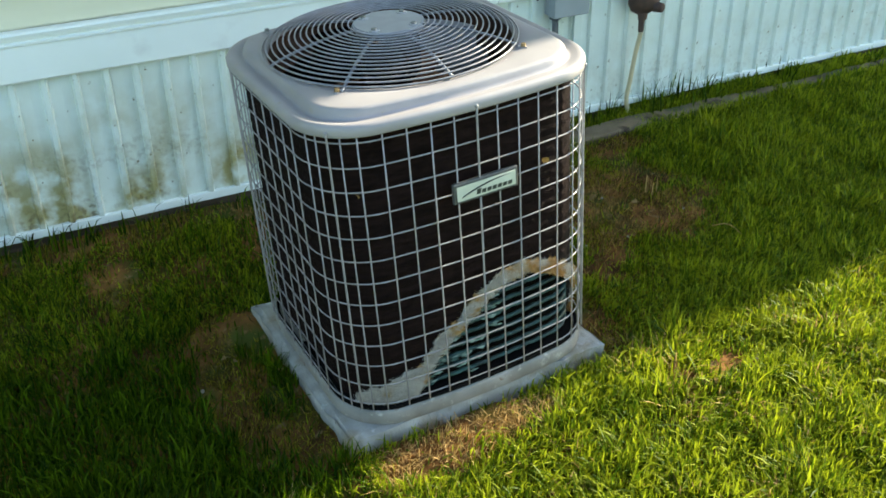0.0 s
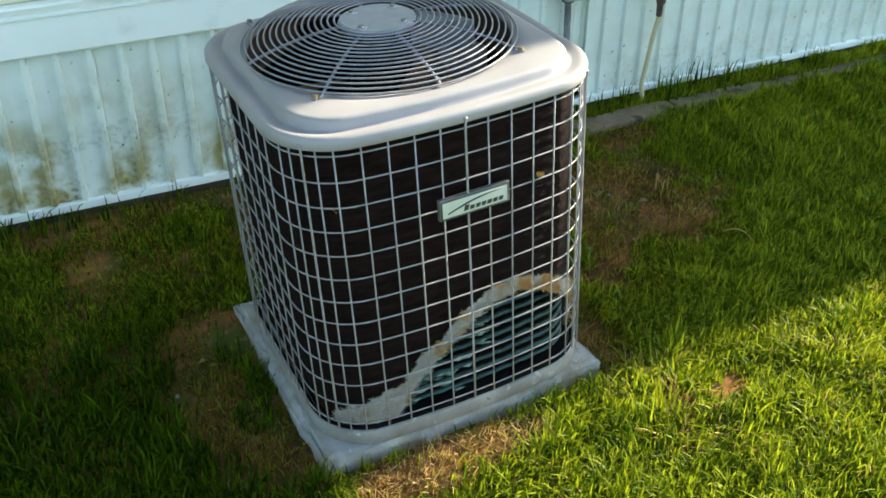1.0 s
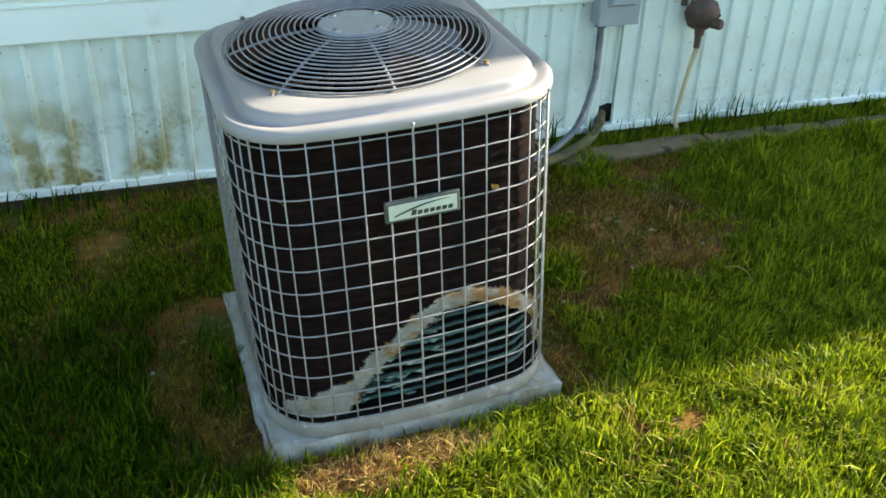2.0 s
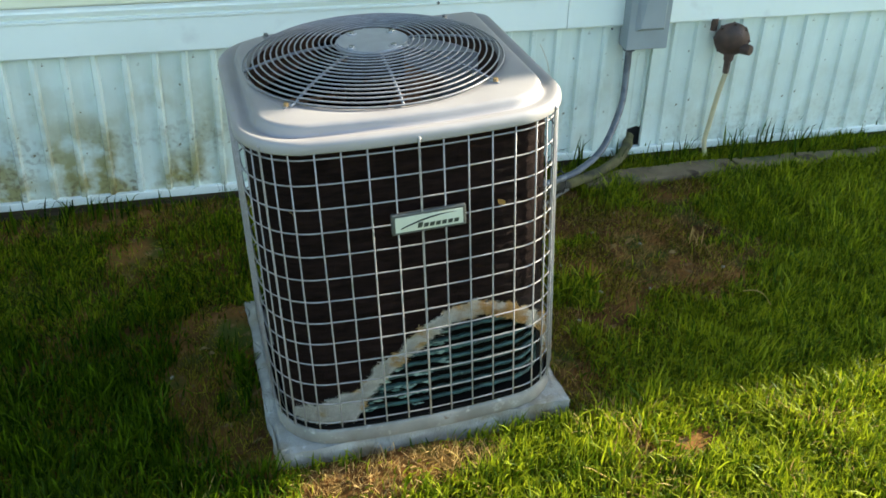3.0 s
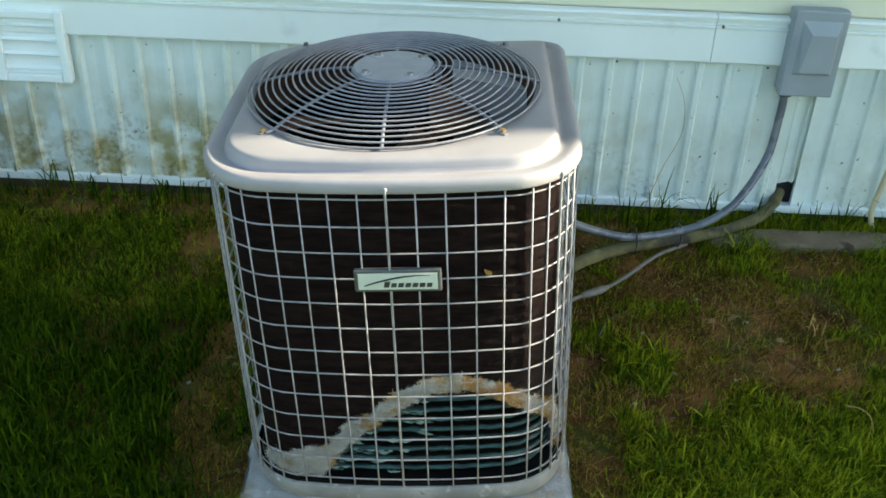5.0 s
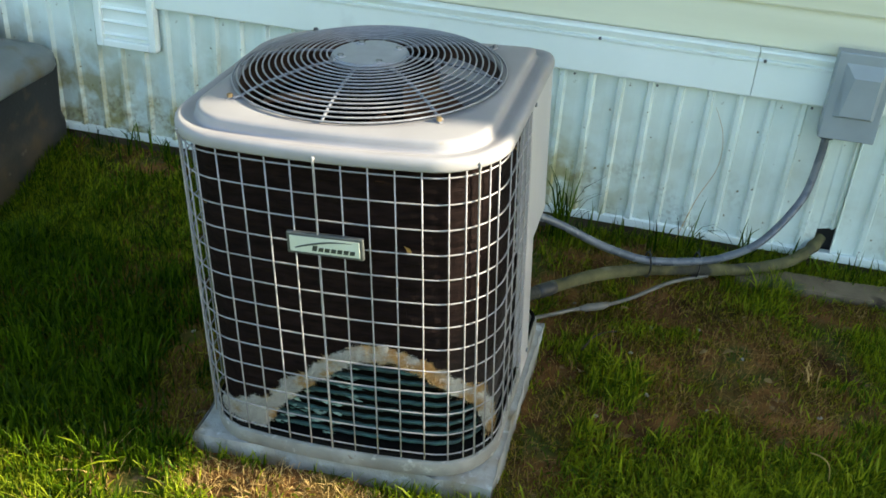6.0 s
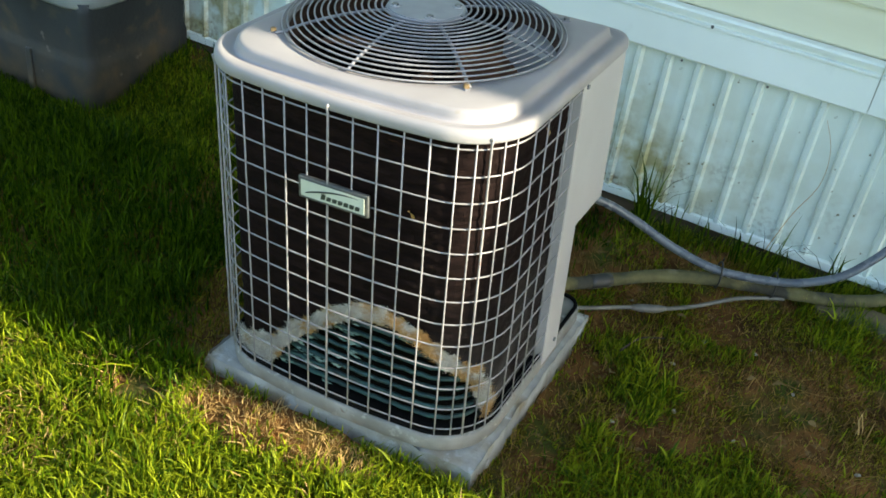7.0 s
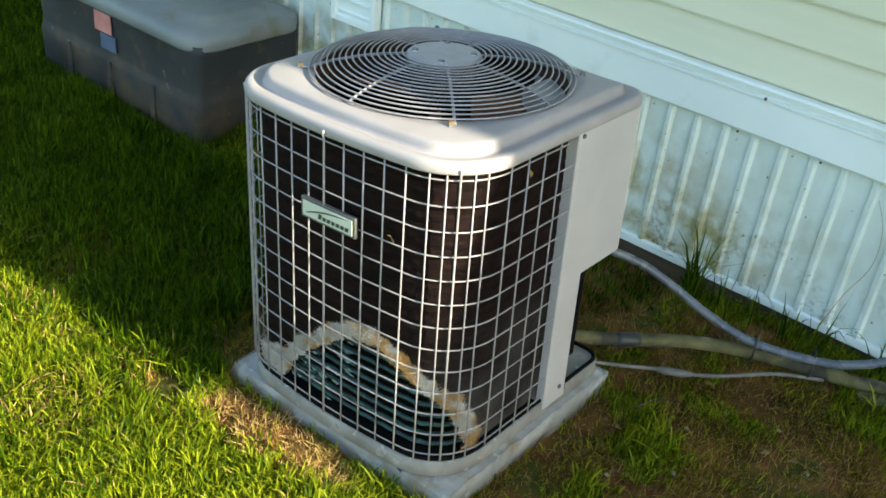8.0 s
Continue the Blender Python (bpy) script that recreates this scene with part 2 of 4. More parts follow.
def lawn_beyond(m, tone):
    """Past the beds by the house the soil is covered by a closed lawn."""
    n, l = m.node_tree.nodes, m.node_tree.links
    b = n["Principled BSDF"]
    col = b.inputs["Base Color"].links[0].from_socket
    geo = n.new("ShaderNodeNewGeometry")
    xyz = n.new("ShaderNodeSeparateXYZ")
    l.new(geo.outputs["Position"], xyz.inputs[0])
    ax = n.new("ShaderNodeMath")
    ax.operation = "ABSOLUTE"
    l.new(xyz.outputs["X"], ax.inputs[0])
    fx, fy = n.new("ShaderNodeMapRange"), n.new("ShaderNodeMapRange")
    fx.inputs["From Min"].default_value, fx.inputs["From Max"].default_value = 2.4, 3.2
    fy.inputs["From Min"].default_value, fy.inputs["From Max"].default_value = -0.6, -0.95
    l.new(ax.outputs[0], fx.inputs["Value"])
    l.new(xyz.outputs["Y"], fy.inputs["Value"])
    top = n.new("ShaderNodeMath")
    top.operation = "MAXIMUM"
    l.new(fx.outputs[0], top.inputs[0])
    l.new(fy.outputs[0], top.inputs[1])
    ns = n.new("ShaderNodeTexNoise")
    ns.inputs["Scale"].default_value, ns.inputs["Detail"].default_value = 6, 8
    l.new(geo.outputs["Position"], ns.inputs["Vector"])
    hue = n.new("ShaderNodeMix")
    hue.data_type = "RGBA"
    l.new(ns.outputs["Fac"], hue.inputs["Factor"])
    hue.inputs[6].default_value, hue.inputs[7].default_value = (*[0.55 * c for c in tone], 1), (*[1.5 * c for c in tone], 1)
    mc = n.new("ShaderNodeMix")
    mc.data_type = "RGBA"
    l.new(top.outputs[0], mc.inputs["Factor"])
    l.new(col, mc.inputs[6])
    l.new(hue.outputs[2], mc.inputs[7])
    l.new(mc.outputs[2], b.inputs["Base Color"])


lawn_beyond(SOIL, (0.066, 0.105, 0.01))


# ---- mesh helpers ----
def mesh_of(name, verts, faces, material, smooth=False):
    me = bpy.data.meshes.new(name)
    me.from_pydata([tuple(v) for v in verts], [], [tuple(f) for f in faces])
    me.materials.append(material)
    if smooth:
        me.shade_smooth()
    me.update()
    return me


def place(name, me, parent=None, label="", m=None):
    ob = new(name, me)
    if m is not None:
        ob.matrix_basis = m
    if parent is not None:
        ob.parent = parent
    if label:
        ob["label"] = label
    return ob


def part(name, geom, material, parent=None, label="", smooth=False, m=None):
    """One mesh object under a thing or a part; geom is a bmesh, or vertices and faces."""
    if isinstance(geom, bmesh.types.BMesh):
        me = bpy.data.meshes.new(name)
        geom.to_mesh(me)
        geom.free()
        me.materials.append(material)
        if smooth:
            me.shade_smooth()
    else:
        me = mesh_of(name, geom[0], geom[1], material, smooth)
    return place(name, me, parent, label, m)


def thing(name, label, category, m=None, group="", kind=""):
    ob = new(name)
    ob.empty_display_size = 0.05
    if m is not None:
        ob.matrix_basis = m
    return tagged(ob, label, category, group, kind)


def box_bm(x0, x1, y0, y1, z0, z1, bevel=0.0, segs=2):
    bm = bmesh.new()
    bmesh.ops.create_cube(bm, size=1)
    for v in bm.verts:
        v.co = Vector(((x0 + x1) / 2 + v.co.x * (x1 - x0), (y0 + y1) / 2 + v.co.y * (y1 - y0), (z0 + z1) / 2 + v.co.z * (z1 - z0)))
    if bevel:
        bmesh.ops.bevel(bm, geom=list(bm.edges), offset=bevel, segments=segs, affect="EDGES", profile=0.5)
    return bm


def cyl_bm(r0, r1, z0, z1, segs=20, bevel=0.0):
    bm = bmesh.new()
    bmesh.ops.create_cone(bm, cap_ends=True, segments=segs, radius1=r0, radius2=r1, depth=z1 - z0)
    bmesh.ops.translate(bm, verts=bm.verts, vec=(0, 0, (z0 + z1) / 2))
    if bevel:
        rims = [e for e in bm.edges if len(e.link_faces) == 2 and any(len(f.verts) > 4 for f in e.link_faces)]
        bmesh.ops.bevel(bm, geom=rims, offset=bevel, segments=2, affect="EDGES")
    return bm


def smooth_path(points, steps=8, closed=False):
    """A Catmull-Rom curve through the points."""
    p = [Vector(q) for q in points]
    n, out = len(p), []
    for i in range(n if closed else n - 1):
        a, b, c, d = (p[(i + k) % n] if closed else p[min(max(i + k, 0), n - 1)] for k in (-1, 0, 1, 2))
        for s in range(steps):
            t = s / steps
            out.append(0.5 * ((2 * b) + (c - a) * t + (2 * a - 5 * b + 4 * c - d) * t * t + (3 * b - a - 3 * c + d) * t ** 3))
    if not closed:
        out.append(p[-1])
    return out


def tube(points, radius, sides=6, closed=False):
    """A round bar along a line; radius is a number or one for each point."""
    p = [Vector(q) for q in points]
    n = len(p)
    rad = [radius] * n if isinstance(radius, (int, float)) else list(radius)
    verts, faces = [], []
    ref = None
    for i in range(n):
        a, b = (p[i - 1], p[(i + 1) % n]) if closed else (p[max(i - 1, 0)], p[min(i + 1, n - 1)])
        d = (b - a).normalized()
        if ref is None:
            ref = d.orthogonal().normalized()
        ref = (ref - d * ref.dot(d)).normalized()
        side = d.cross(ref)
        for k in range(sides):
            w = 2 * math.pi * k / sides
            verts.append(p[i] + (ref * math.cos(w) + side * math.sin(w)) * rad[i])
    for i in range(n if closed else n - 1):
        for k in range(sides):
            a, b = i * sides + k, i * sides + (k + 1) % sides
            c, d = ((i + 1) % n) * sides + (k + 1) % sides, ((i + 1) % n) * sides + k
            faces.append((a, b, c, d))
    if not closed:
        faces.append(tuple(range(sides))[::-1])
        faces.append(tuple((n - 1) * sides + k for k in range(sides)))
    return verts, faces


def ring_loft(rings, cap_first=False, cap_last=False):
    """Joins rings of equally many points."""
    n = len(rings[0])
    verts = [v for r in rings for v in r]
    faces = [(j * n + i, j * n + (i + 1) % n, (j + 1) * n + (i + 1) % n, (j + 1) * n + i) for j in range(len(rings) - 1) for i in range(n)]
    if cap_first:
        faces.append(tuple(range(n))[::-1])
    if cap_last:
        faces.append(tuple((len(rings) - 1) * n + i for i in range(n)))
    return verts, faces


def merged(items):
    verts, faces = [], []
    for v, f in items:
        off = len(verts)
        verts += list(v)
        faces += [tuple(i + off for i in q) for q in f]
    return verts, faces


def banked(x, y):
    """Soil heaped unevenly against the slab's front and sides."""
    d = math.hypot(max(-0.303 - x, x - 0.387, 0.0), max(-0.305 - y, 0.0))
    fade = min(1.0, max(0.0, (0.35 - y) / 0.25))
    front = 0.012 * math.exp(-((x - 0.02) / 0.2) ** 2) if y < -0.3 else 0.0
    return fade * math.exp(-(d / 0.1) ** 2) * ((0.022 if x < 0.1 else 0.006) + front + 0.012 * noise.noise((x * 9, y * 9, 5.5)))


def lie(x, y):
    """The lie of the lawn: it rises a little to the right of the slab."""
    bank = min(1.0, max(0.0, (y - 0.5) / 0.4))
    return 0.035 + 0.082 * bank * bank * (3 - 2 * bank) * (1 if x < -0.2 else max(0.2, 1 - (x + 0.2) / 0.5)) + 0.033 * math.tanh((x - 0.25) / 0.45) + 0.012 * math.exp(-((y + 0.5) / 0.3) ** 2) * (1 if x > 0 else 0.4) + 0.008 * math.exp(-((y + 0.41) / 0.07) ** 2 - ((x - 0.05) / 0.4) ** 4) + 0.045 * math.exp(-((x + 0.32) / 0.07) ** 2 - ((y - 0.33) / 0.07) ** 2) + 0.006 * noise.noise((x * 3, y * 3, 0.3)) + banked(x, y)


# ---- ground ----
def build_ground():
    xs = np.unique(np.concatenate([np.linspace(-2.6, 2.9, 190), -2.6 - np.geomspace(0.1, 1500, 22), 2.9 + np.geomspace(0.1, 1500, 22)]))
    ys = np.unique(np.concatenate([np.linspace(-1.3, 1.1, 84), -1.3 - np.geomspace(0.1, 1500, 22), 1.1 + np.geomspace(0.1, 1500, 22)]))
    verts = []
    for y in ys:
        for x in xs:
            near = max(0.0, 1 - max(abs(x) - 2.8, abs(y) - 1.2, 0) / 3)
            z = lie(float(np.clip(x, -3, 3)), float(np.clip(y, -2, 2)))
            z += near * 0.008 * noise.fractal((x * 9, y * 9, 1.7), 0.8, 2.0, 4)
            verts.append((x, y, z - 0.012))
    w = len(xs)
    faces = [(j * w + i, j * w + i + 1, (j + 1) * w + i + 1, (j + 1) * w + i) for j in range(len(ys) - 1) for i in range(w - 1)]
    tagged(part("ground", (verts, faces), SOIL, smooth=True), "brown lawn soil showing between patches of grass", "ground", kind="structure")


build_ground()


# ---- house ----
WALL_Y = 0.955
HOUSE_X0, HOUSE_X1 = -7.0, 11.0


def build_house():
    wall = thing("wall_south", "mobile home wall with cream lap siding above white ribbed skirting", "wall", kind="structure")
    part("wall_core", box_bm(HOUSE_X0, HOUSE_X1, WALL_Y + 0.03, WALL_Y + 4.4, -0.1, 2.75), SIDING, wall, "plain core of the house behind its cladding")
    # skirting panels with raised ribs
    pitch, width, ribs = 0.0845, 0.0845 * 5, 5
    prof = []
    for k in range(ribs):
        x = k * pitch
        prof += [(x, 0.0), (x + 0.030, -0.002), (x + 0.058, 0.0), (x + 0.063, -0.013), (x + 0.075, -0.015), (x + 0.0815, 0.0)]
    prof += [(width - 0.0004, 0.0)]
    verts = [(x, y, 0.112) for x, y in prof] + [(x, y, 0.60) for x, y in prof]
    n = len(prof)
    back = len(verts)
    verts += [(prof[0][0], 0.012, 0.112), (prof[-1][0], 0.012, 0.112), (prof[0][0], 0.012, 0.60), (prof[-1][0], 0.012, 0.60)]
    faces = [(i, i + 1, n + i + 1, n + i) for i in range(n - 1)]
    faces += [(0, n, back + 2, back), (n - 1, back + 1, back + 3, 2 * n - 1), (back, back + 2, back + 3, back + 1)]
    first = math.floor((HOUSE_X0 + 0.4535) / width)
    i = first
    x = -0.4535 + i * width
    plain = mesh_of("skirting_panel", verts, faces, SKIRT)
    while x < HOUSE_X1 - width:
        if x < 1.11 < x + width:
            # the panel that the line set passes through has a ragged hole at its foot
            hx0, hx1, hz = 1.092 - x, 1.142 - x, 0.198
            cols = sorted(prof + [(hx0, 0.0), (hx1, 0.0)])
            hv, hf = [], []
            for cx, cy in cols:
                foot = hz + 0.012 * (cx - hx0) / (hx1 - hx0) if hx0 <= cx <= hx1 else 0.112
                hv += [(cx, cy, 0.112), (cx, cy, foot if foot > 0.12 else 0.16), (cx, cy, 0.6)]
            for c in range(len(cols) - 1):
                mid = (cols[c][0] + cols[c + 1][0]) / 2
                if not hx0 < mid < hx1:
                    hf.append((3 * c, 3 * c + 3, 3 * c + 4, 3 * c + 1))
                hf.append((3 * c + 1, 3 * c + 4, 3 * c + 5, 3 * c + 2))
            part("skirting_panel", (hv, hf), SKIRT, wall, "white skirting panel with a ragged hole", m=pose(x, WALL_Y + 0.0005 * (i % 2), 0))
            # black plate added behind the hole in place of the unlit space
            part("hole_back", box_bm(1.07, 1.17, WALL_Y + 0.024, WALL_Y + 0.029, 0.1, 0.24), BLACK, wall, "black sheet standing for the dark space behind the skirting")
        else:
            place("skirting_panel", plain, wall, m=pose(x, WALL_Y + 0.0005 * (i % 2), 0))
        i += 1
        x = -0.4535 + i * width
    # bottom channel
    part("bottom_channel", box_bm(HOUSE_X0, HOUSE_X1, WALL_Y - 0.016, WALL_Y + 0.012, 0.104, 0.130, 0.003), BAND, wall, "white skirting channel splashed with soil")
    part("foundation_board", box_bm(HOUSE_X0, HOUSE_X1, WALL_Y - 0.004, WALL_Y + 0.03, -0.1, 0.106), WOOD, wall, "dark weathered board under the skirting")
    # belly band: flat fascia with a small lip and an upper channel
    z = [(0.0, 0.578), (-0.024, 0.578), (-0.027, 0.583), (-0.025, 0.678), (-0.031, 0.681), (-0.031, 0.687), (-0.022, 0.690), (-0.022, 0.698), (-0.034, 0.702), (-0.036, 0.711), (-0.030, 0.716), (0.0, 0.716)]
    ends = [HOUSE_X0, -2.9, 0.818, 4.6, HOUSE_X1]
    for a, b in zip(ends, ends[1:]):
        rings = [[(xx, WALL_Y + dy, dz) for dy, dz in z] for xx in (a + 0.001, b - 0.001)]
        part("belly_band", ring_loft(rings, True, True), BAND, wall, "white metal belly band above the skirting")
    # lap siding
    for k in range(18):
        z0 = 0.716 + 0.1145 * k
        prof2 = [(0.012, z0 - 0.004), (-0.012, z0), (-0.014, z0 + 0.006), (-0.009, z0 + 0.05), (-0.002, z0 + 0.112), (0.012, z0 + 0.1145)]
        rings = [[(xx, WALL_Y + 0.016 + dy, dz) for dy, dz in prof2] for xx in (HOUSE_X0, HOUSE_X1)]
        part("siding_board", ring_loft(rings, True, True), SIDING, wall)
    # screws along the lip of the band and nails under it
    screw = cyl_bm(0.0052, 0.004, 0, 0.004, 10)
    me = bpy.data.meshes.new("screw")
    screw.to_mesh(me)
    screw.free()
    me.materials.append(STEEL)
    for sx in (0.385, 0.836, 1.29, 1.745):
        place("screw", me, wall, m=pose(sx, WALL_Y - 0.029, 0.685, 90))
    for sx in (0.325, 0.563, 0.99):
        place("screw", me, wall, m=pose(sx, WALL_Y - 0.001, 0.562, 90) @ Matrix.Scale(0.7, 4))
    # roof and eave
    v = [(HOUSE_X0 - 0.3, 0.272, 2.86), (HOUSE_X1 + 0.3, 0.272, 2.86), (HOUSE_X1 + 0.3, 3.2, 3.75), (HOUSE_X0 - 0.3, 3.2, 3.75),
         (HOUSE_X1 + 0.3, 5.9, 2.86), (HOUSE_X0 - 0.3, 5.9, 2.86)]
    v += [(a, b, c + 0.09) for a, b, c in v]
    f = [(0, 1, 2, 3), (3, 2, 4, 5), (7, 6, 9, 8), (8, 9, 11, 10), (0, 6, 7, 1), (5, 4, 10, 11), (0, 3, 9, 6), (3, 5, 11, 9), (1, 7, 8, 2), (2, 8, 10, 4)]
    tagged(part("roof", (v, f), ROOFING), "low dark shingle roof over the house", "roof", kind="structure")
    tagged(part("soffit", box_bm(HOUSE_X0 - 0.25, HOUSE_X1 + 0.25, 0.36, WALL_Y + 4.6, 2.752, 2.772), SOFFIT), "white eave soffit under the roof overhang", "soffit", kind="structure")
    return wall


build_house()


def build_vent():
    v = thing("foundation_vent", "white plastic louvred vent set into the skirting", "vent", pose(-1.102, WALL_Y - 0.004, 0.542))
    w, h = 0.105, 0.106
    part("backing", box_bm(-w + 0.004, w - 0.004, -0.02, 0.0, -h + 0.004, h - 0.004), BAND, v)
    for name, q in (("frame_side", (-w, -w + 0.024, -0.036, -0.001, -h, h)), ("frame_side", (w - 0.024, w, -0.036, -0.001, -h, h)),
                    ("frame_rail", (-w + 0.0245, w - 0.0245, -0.036, -0.001, h - 0.024, h)), ("frame_rail", (-w + 0.0245, w - 0.0245, -0.036, -0.001, -h, -h + 0.024))):
        part(name, box_bm(*q, 0.004), BAND, v)
    for k in range(4):
        z = -h + 0.042 + k * 0.0425
        part("louvre", box_bm(-w + 0.025, w - 0.025, -0.009, 0.009, -0.0015, 0.0015), BAND, v, m=pose(0, -0.022, z, 24, 0, 0))


build_vent()


# ---- condenser ----
UNIT = pose(0.050, 0.010, 0.099, 0, -3.5, -0.2) @ Matrix.Diagonal((0.968, 0.988, 0.937, 1))
HALF, FRONT, BACK, RAD = 0.335, -0.318, 0.326, 0.14
FAN = (-0.010, 0.036)


def outline(grow=0.0, n=240):
    """The rounded square of the cabinet in plan, with a slightly bowed front, seen at n even angles round the fan."""
    pts = []
    for k in range(n):
        w = 2 * math.pi * k / n
        dx, dy = math.cos(w), math.sin(w)
        lo, hi = 0.0, 1.0
        for _ in range(26):
            r = (lo + hi) / 2
            x, y = FAN[0] + r * dx, FAN[1] + r * dy
            front = FRONT - grow + 0.03 * (x / HALF) ** 2
            a, b = HALF + grow, BACK + grow
            c = RAD + grow
            inside = abs(x) <= a and front <= y <= b
            cx, cy0, cy1 = a - c, FRONT - grow + 0.03 * ((a - c) / HALF) ** 2 + c, b - c
            if abs(x) > cx and y < cy0:
                inside = inside and math.hypot(abs(x) - cx, y - cy0) <= c
            if x < 0:
                if abs(x) > cx and y > cy1:
                    inside = inside and math.hypot(abs(x) - cx, y - cy1) <= c
            elif x > a - 0.045 - grow and y > b - 0.045 - grow:
                inside = inside and math.hypot(x - a + 0.045 + grow, y - b + 0.045 + grow) <= 0.045 + grow
            lo, hi = (r, hi) if inside else (lo, r)
        pts.append(Vector((FAN[0] + lo * dx, FAN[1] + lo * dy, 0)))
    return pts


def arc_walk(pts, start, stop, step):
    """Points at even steps along a closed line, measured from the middle of the front, to the right positive."""
    n = len(pts)
    k0 = min(range(n), key=lambda k: abs(pts[k].x) + (10 if pts[k].y > 0 else 0))

    def at(u):
        sign = 1 if u >= 0 else -1
        left, k = abs(u), k0
        while True:
            a, b = pts[k % n], pts[(k + sign) % n]
            d = (b - a).length
            if left <= d:
                return a.lerp(b, left / d)
            left -= d
            k += sign
    count = max(1, round((stop - start) / step))
    return [at(start + (stop - start) * i / count) for i in range(count + 1)]


# the torn opening in the fins: its upper edge as a function of the way along the front
TEAR = [(-0.165, 0.045), (-0.145, 0.075), (-0.115, 0.12), (-0.08, 0.155), (-0.03, 0.198), (0.015, 0.238), (0.06, 0.267), (0.10, 0.277), (0.13, 0.272), (0.16, 0.262),
        (0.19, 0.249), (0.236, 0.217), (0.27, 0.188), (0.30, 0.16), (0.33, 0.1), (0.35, 0.045)]


def tear_line():
    line = []
    for (a, za), (b, zb) in zip(TEAR, TEAR[1:]):
        line += [(a + (b - a) * t / 5, za + (zb - za) * t / 5) for t in range(5)]
    return line


TEAR_LINE = tear_line()


def tear_top(u):
    if u <= TEAR[0][0] or u >= TEAR[-1][0]:
        return 0.0
    for (a, za), (b, zb) in zip(TEAR, TEAR[1:]):
        if a <= u <= b:
            return za + (zb - za) * (u - a) / (b - a)
    return 0.0


def build_condenser():
    unit = thing("air_conditioner", "beige outdoor condenser with a wire cage and torn black fins", "air conditioner", UNIT)
    rnd = random.Random(5)
    out0 = outline(0.0)
    # base pan
    rings = []
    for grow, z in ((0.0, -0.015), (0.002, -0.012), (0.0025, 0.019), (0.001, 0.023), (-0.003, 0.025), (-0.012, 0.026), (-0.03, 0.028)):
        rings.append([Vector((q.x, q.y, z)) for q in outline(grow)])
    part("base_pan", ring_loft(rings, True, True), PAN, unit, "beige pan with rust spots along its rim", smooth=True)
    # added dark sheet over the pan, shade seen through the tear
    part("pan_floor_shade", ring_loft([[Vector((q.x, min(q.y, 0.05), z)) for q in outline(-0.014)] for z in (0.0285, 0.0315)], True, True), INNER_SHADE, unit, "near-black sheet that puts the pan floor in shade")
    # black strip added to draw the shaded gap between fins and pan
    gap_line = outline(-0.006)
    part("pan_gap_shade", tube([Vector((q.x, q.y, 0.030)) for q in gap_line], 0.005, 6, True), INNER_SHADE, unit, "dark strip standing for the shaded gap above the pan", smooth=True)
    # shell behind the coil, its near-black colour standing for the unlit interior
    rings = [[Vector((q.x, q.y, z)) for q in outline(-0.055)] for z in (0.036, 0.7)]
    part("inner_shell", ring_loft(rings), INNER_SHADE, unit, smooth=True)
    # coil tubes, bare where the fins are torn away
    fin_line = outline(-0.022)
    tube_line = outline(-0.034)
    for k in range(10):
        z = 0.05 + 0.0270 * k
        pts = [Vector((q.x, q.y, z + 0.0016 * math.sin(9 * i + k) )) for i, q in enumerate(arc_walk(tube_line, -0.24, 0.42, 0.02))]
        rad = [0.0052 + 0.0014 * noise.noise((i * 0.7, k * 3.1, 0)) for i in range(len(pts))]
        part("coil_tube", tube(pts, rad, 7), TEAL, unit, "teal corroded coil tube" if k == 0 else "", smooth=True)
    # fin sheet with the tear cut out
    du, dz = 0.0065, 0.0065
    us = np.arange(-1.17, 0.65, du)
    base = arc_walk(fin_line, float(us[0]), float(us[-1]), du)
    us = np.linspace(us[0], us[-1], len(base))
    zs = np.arange(0.034, 0.748, dz)
    verts, faces = [], []
    nrm = []
    for i in range(len(base)):
        t = (base[min(i + 1, len(base) - 1)] - base[max(i - 1, 0)]).normalized()
        nrm.append(Vector((t.y, -t.x, 0)))
    layers = (0.0, -0.007)
    for s, dep in enumerate(layers):
        for i, q in enumerate(base):
            for j, z in enumerate(zs):
                puff = 0.0007 * math.sin(z * 2 * math.pi / 0.027) + 0.0016 * noise.noise((us[i] * 60, z * 60, s))
                p = q + nrm[i] * (puff + dep)
                verts.append((p.x, p.y, z))
    nz = len(zs)
    gone = set()
    for i in range(len(base) - 1):
        for j in range(nz - 1):
            u, z = us[i] + du / 2, zs[j] + dz / 2
            if z < tear_top(u + 0.006 * noise.noise((u * 50, z * 50, 2))) + 0.012 * noise.noise((u * 38, z * 38, 5)) and z < 0.4 and -0.2 < u < 0.4:
                gone.add((i, j))
    half = len(base) * nz
    band = set()
    for i in range(len(base) - 1):
        for j in range(nz - 1):
            u, z = us[i] + du / 2, zs[j] + dz / 2
            if (i, j) in gone or z > 0.36:
                continue
            rag = 0.016 * noise.noise((u * 45, z * 20, 11)) + 0.006 * noise.noise((u * 140, z * 60, 3))
            if u < -0.14:
                if -0.31 < u and z < 0.045 + 0.075 * max(0, (u + 0.31) / 0.17) ** 0.6 + rag:
                    band.add((i, j))
            elif u < 0.42:
                reach = min((math.hypot((u - a) * 1.0, z - b) for a, b in TEAR_LINE), default=1)
                if reach < 0.033 + rag:
                    band.add((i, j))

    def rusty(u, z):
        inner = z - tear_top(u)
        mottle = noise.noise((u * 22, z * 22, 14)) + 0.5 * noise.noise((u * 70, z * 70, 3))
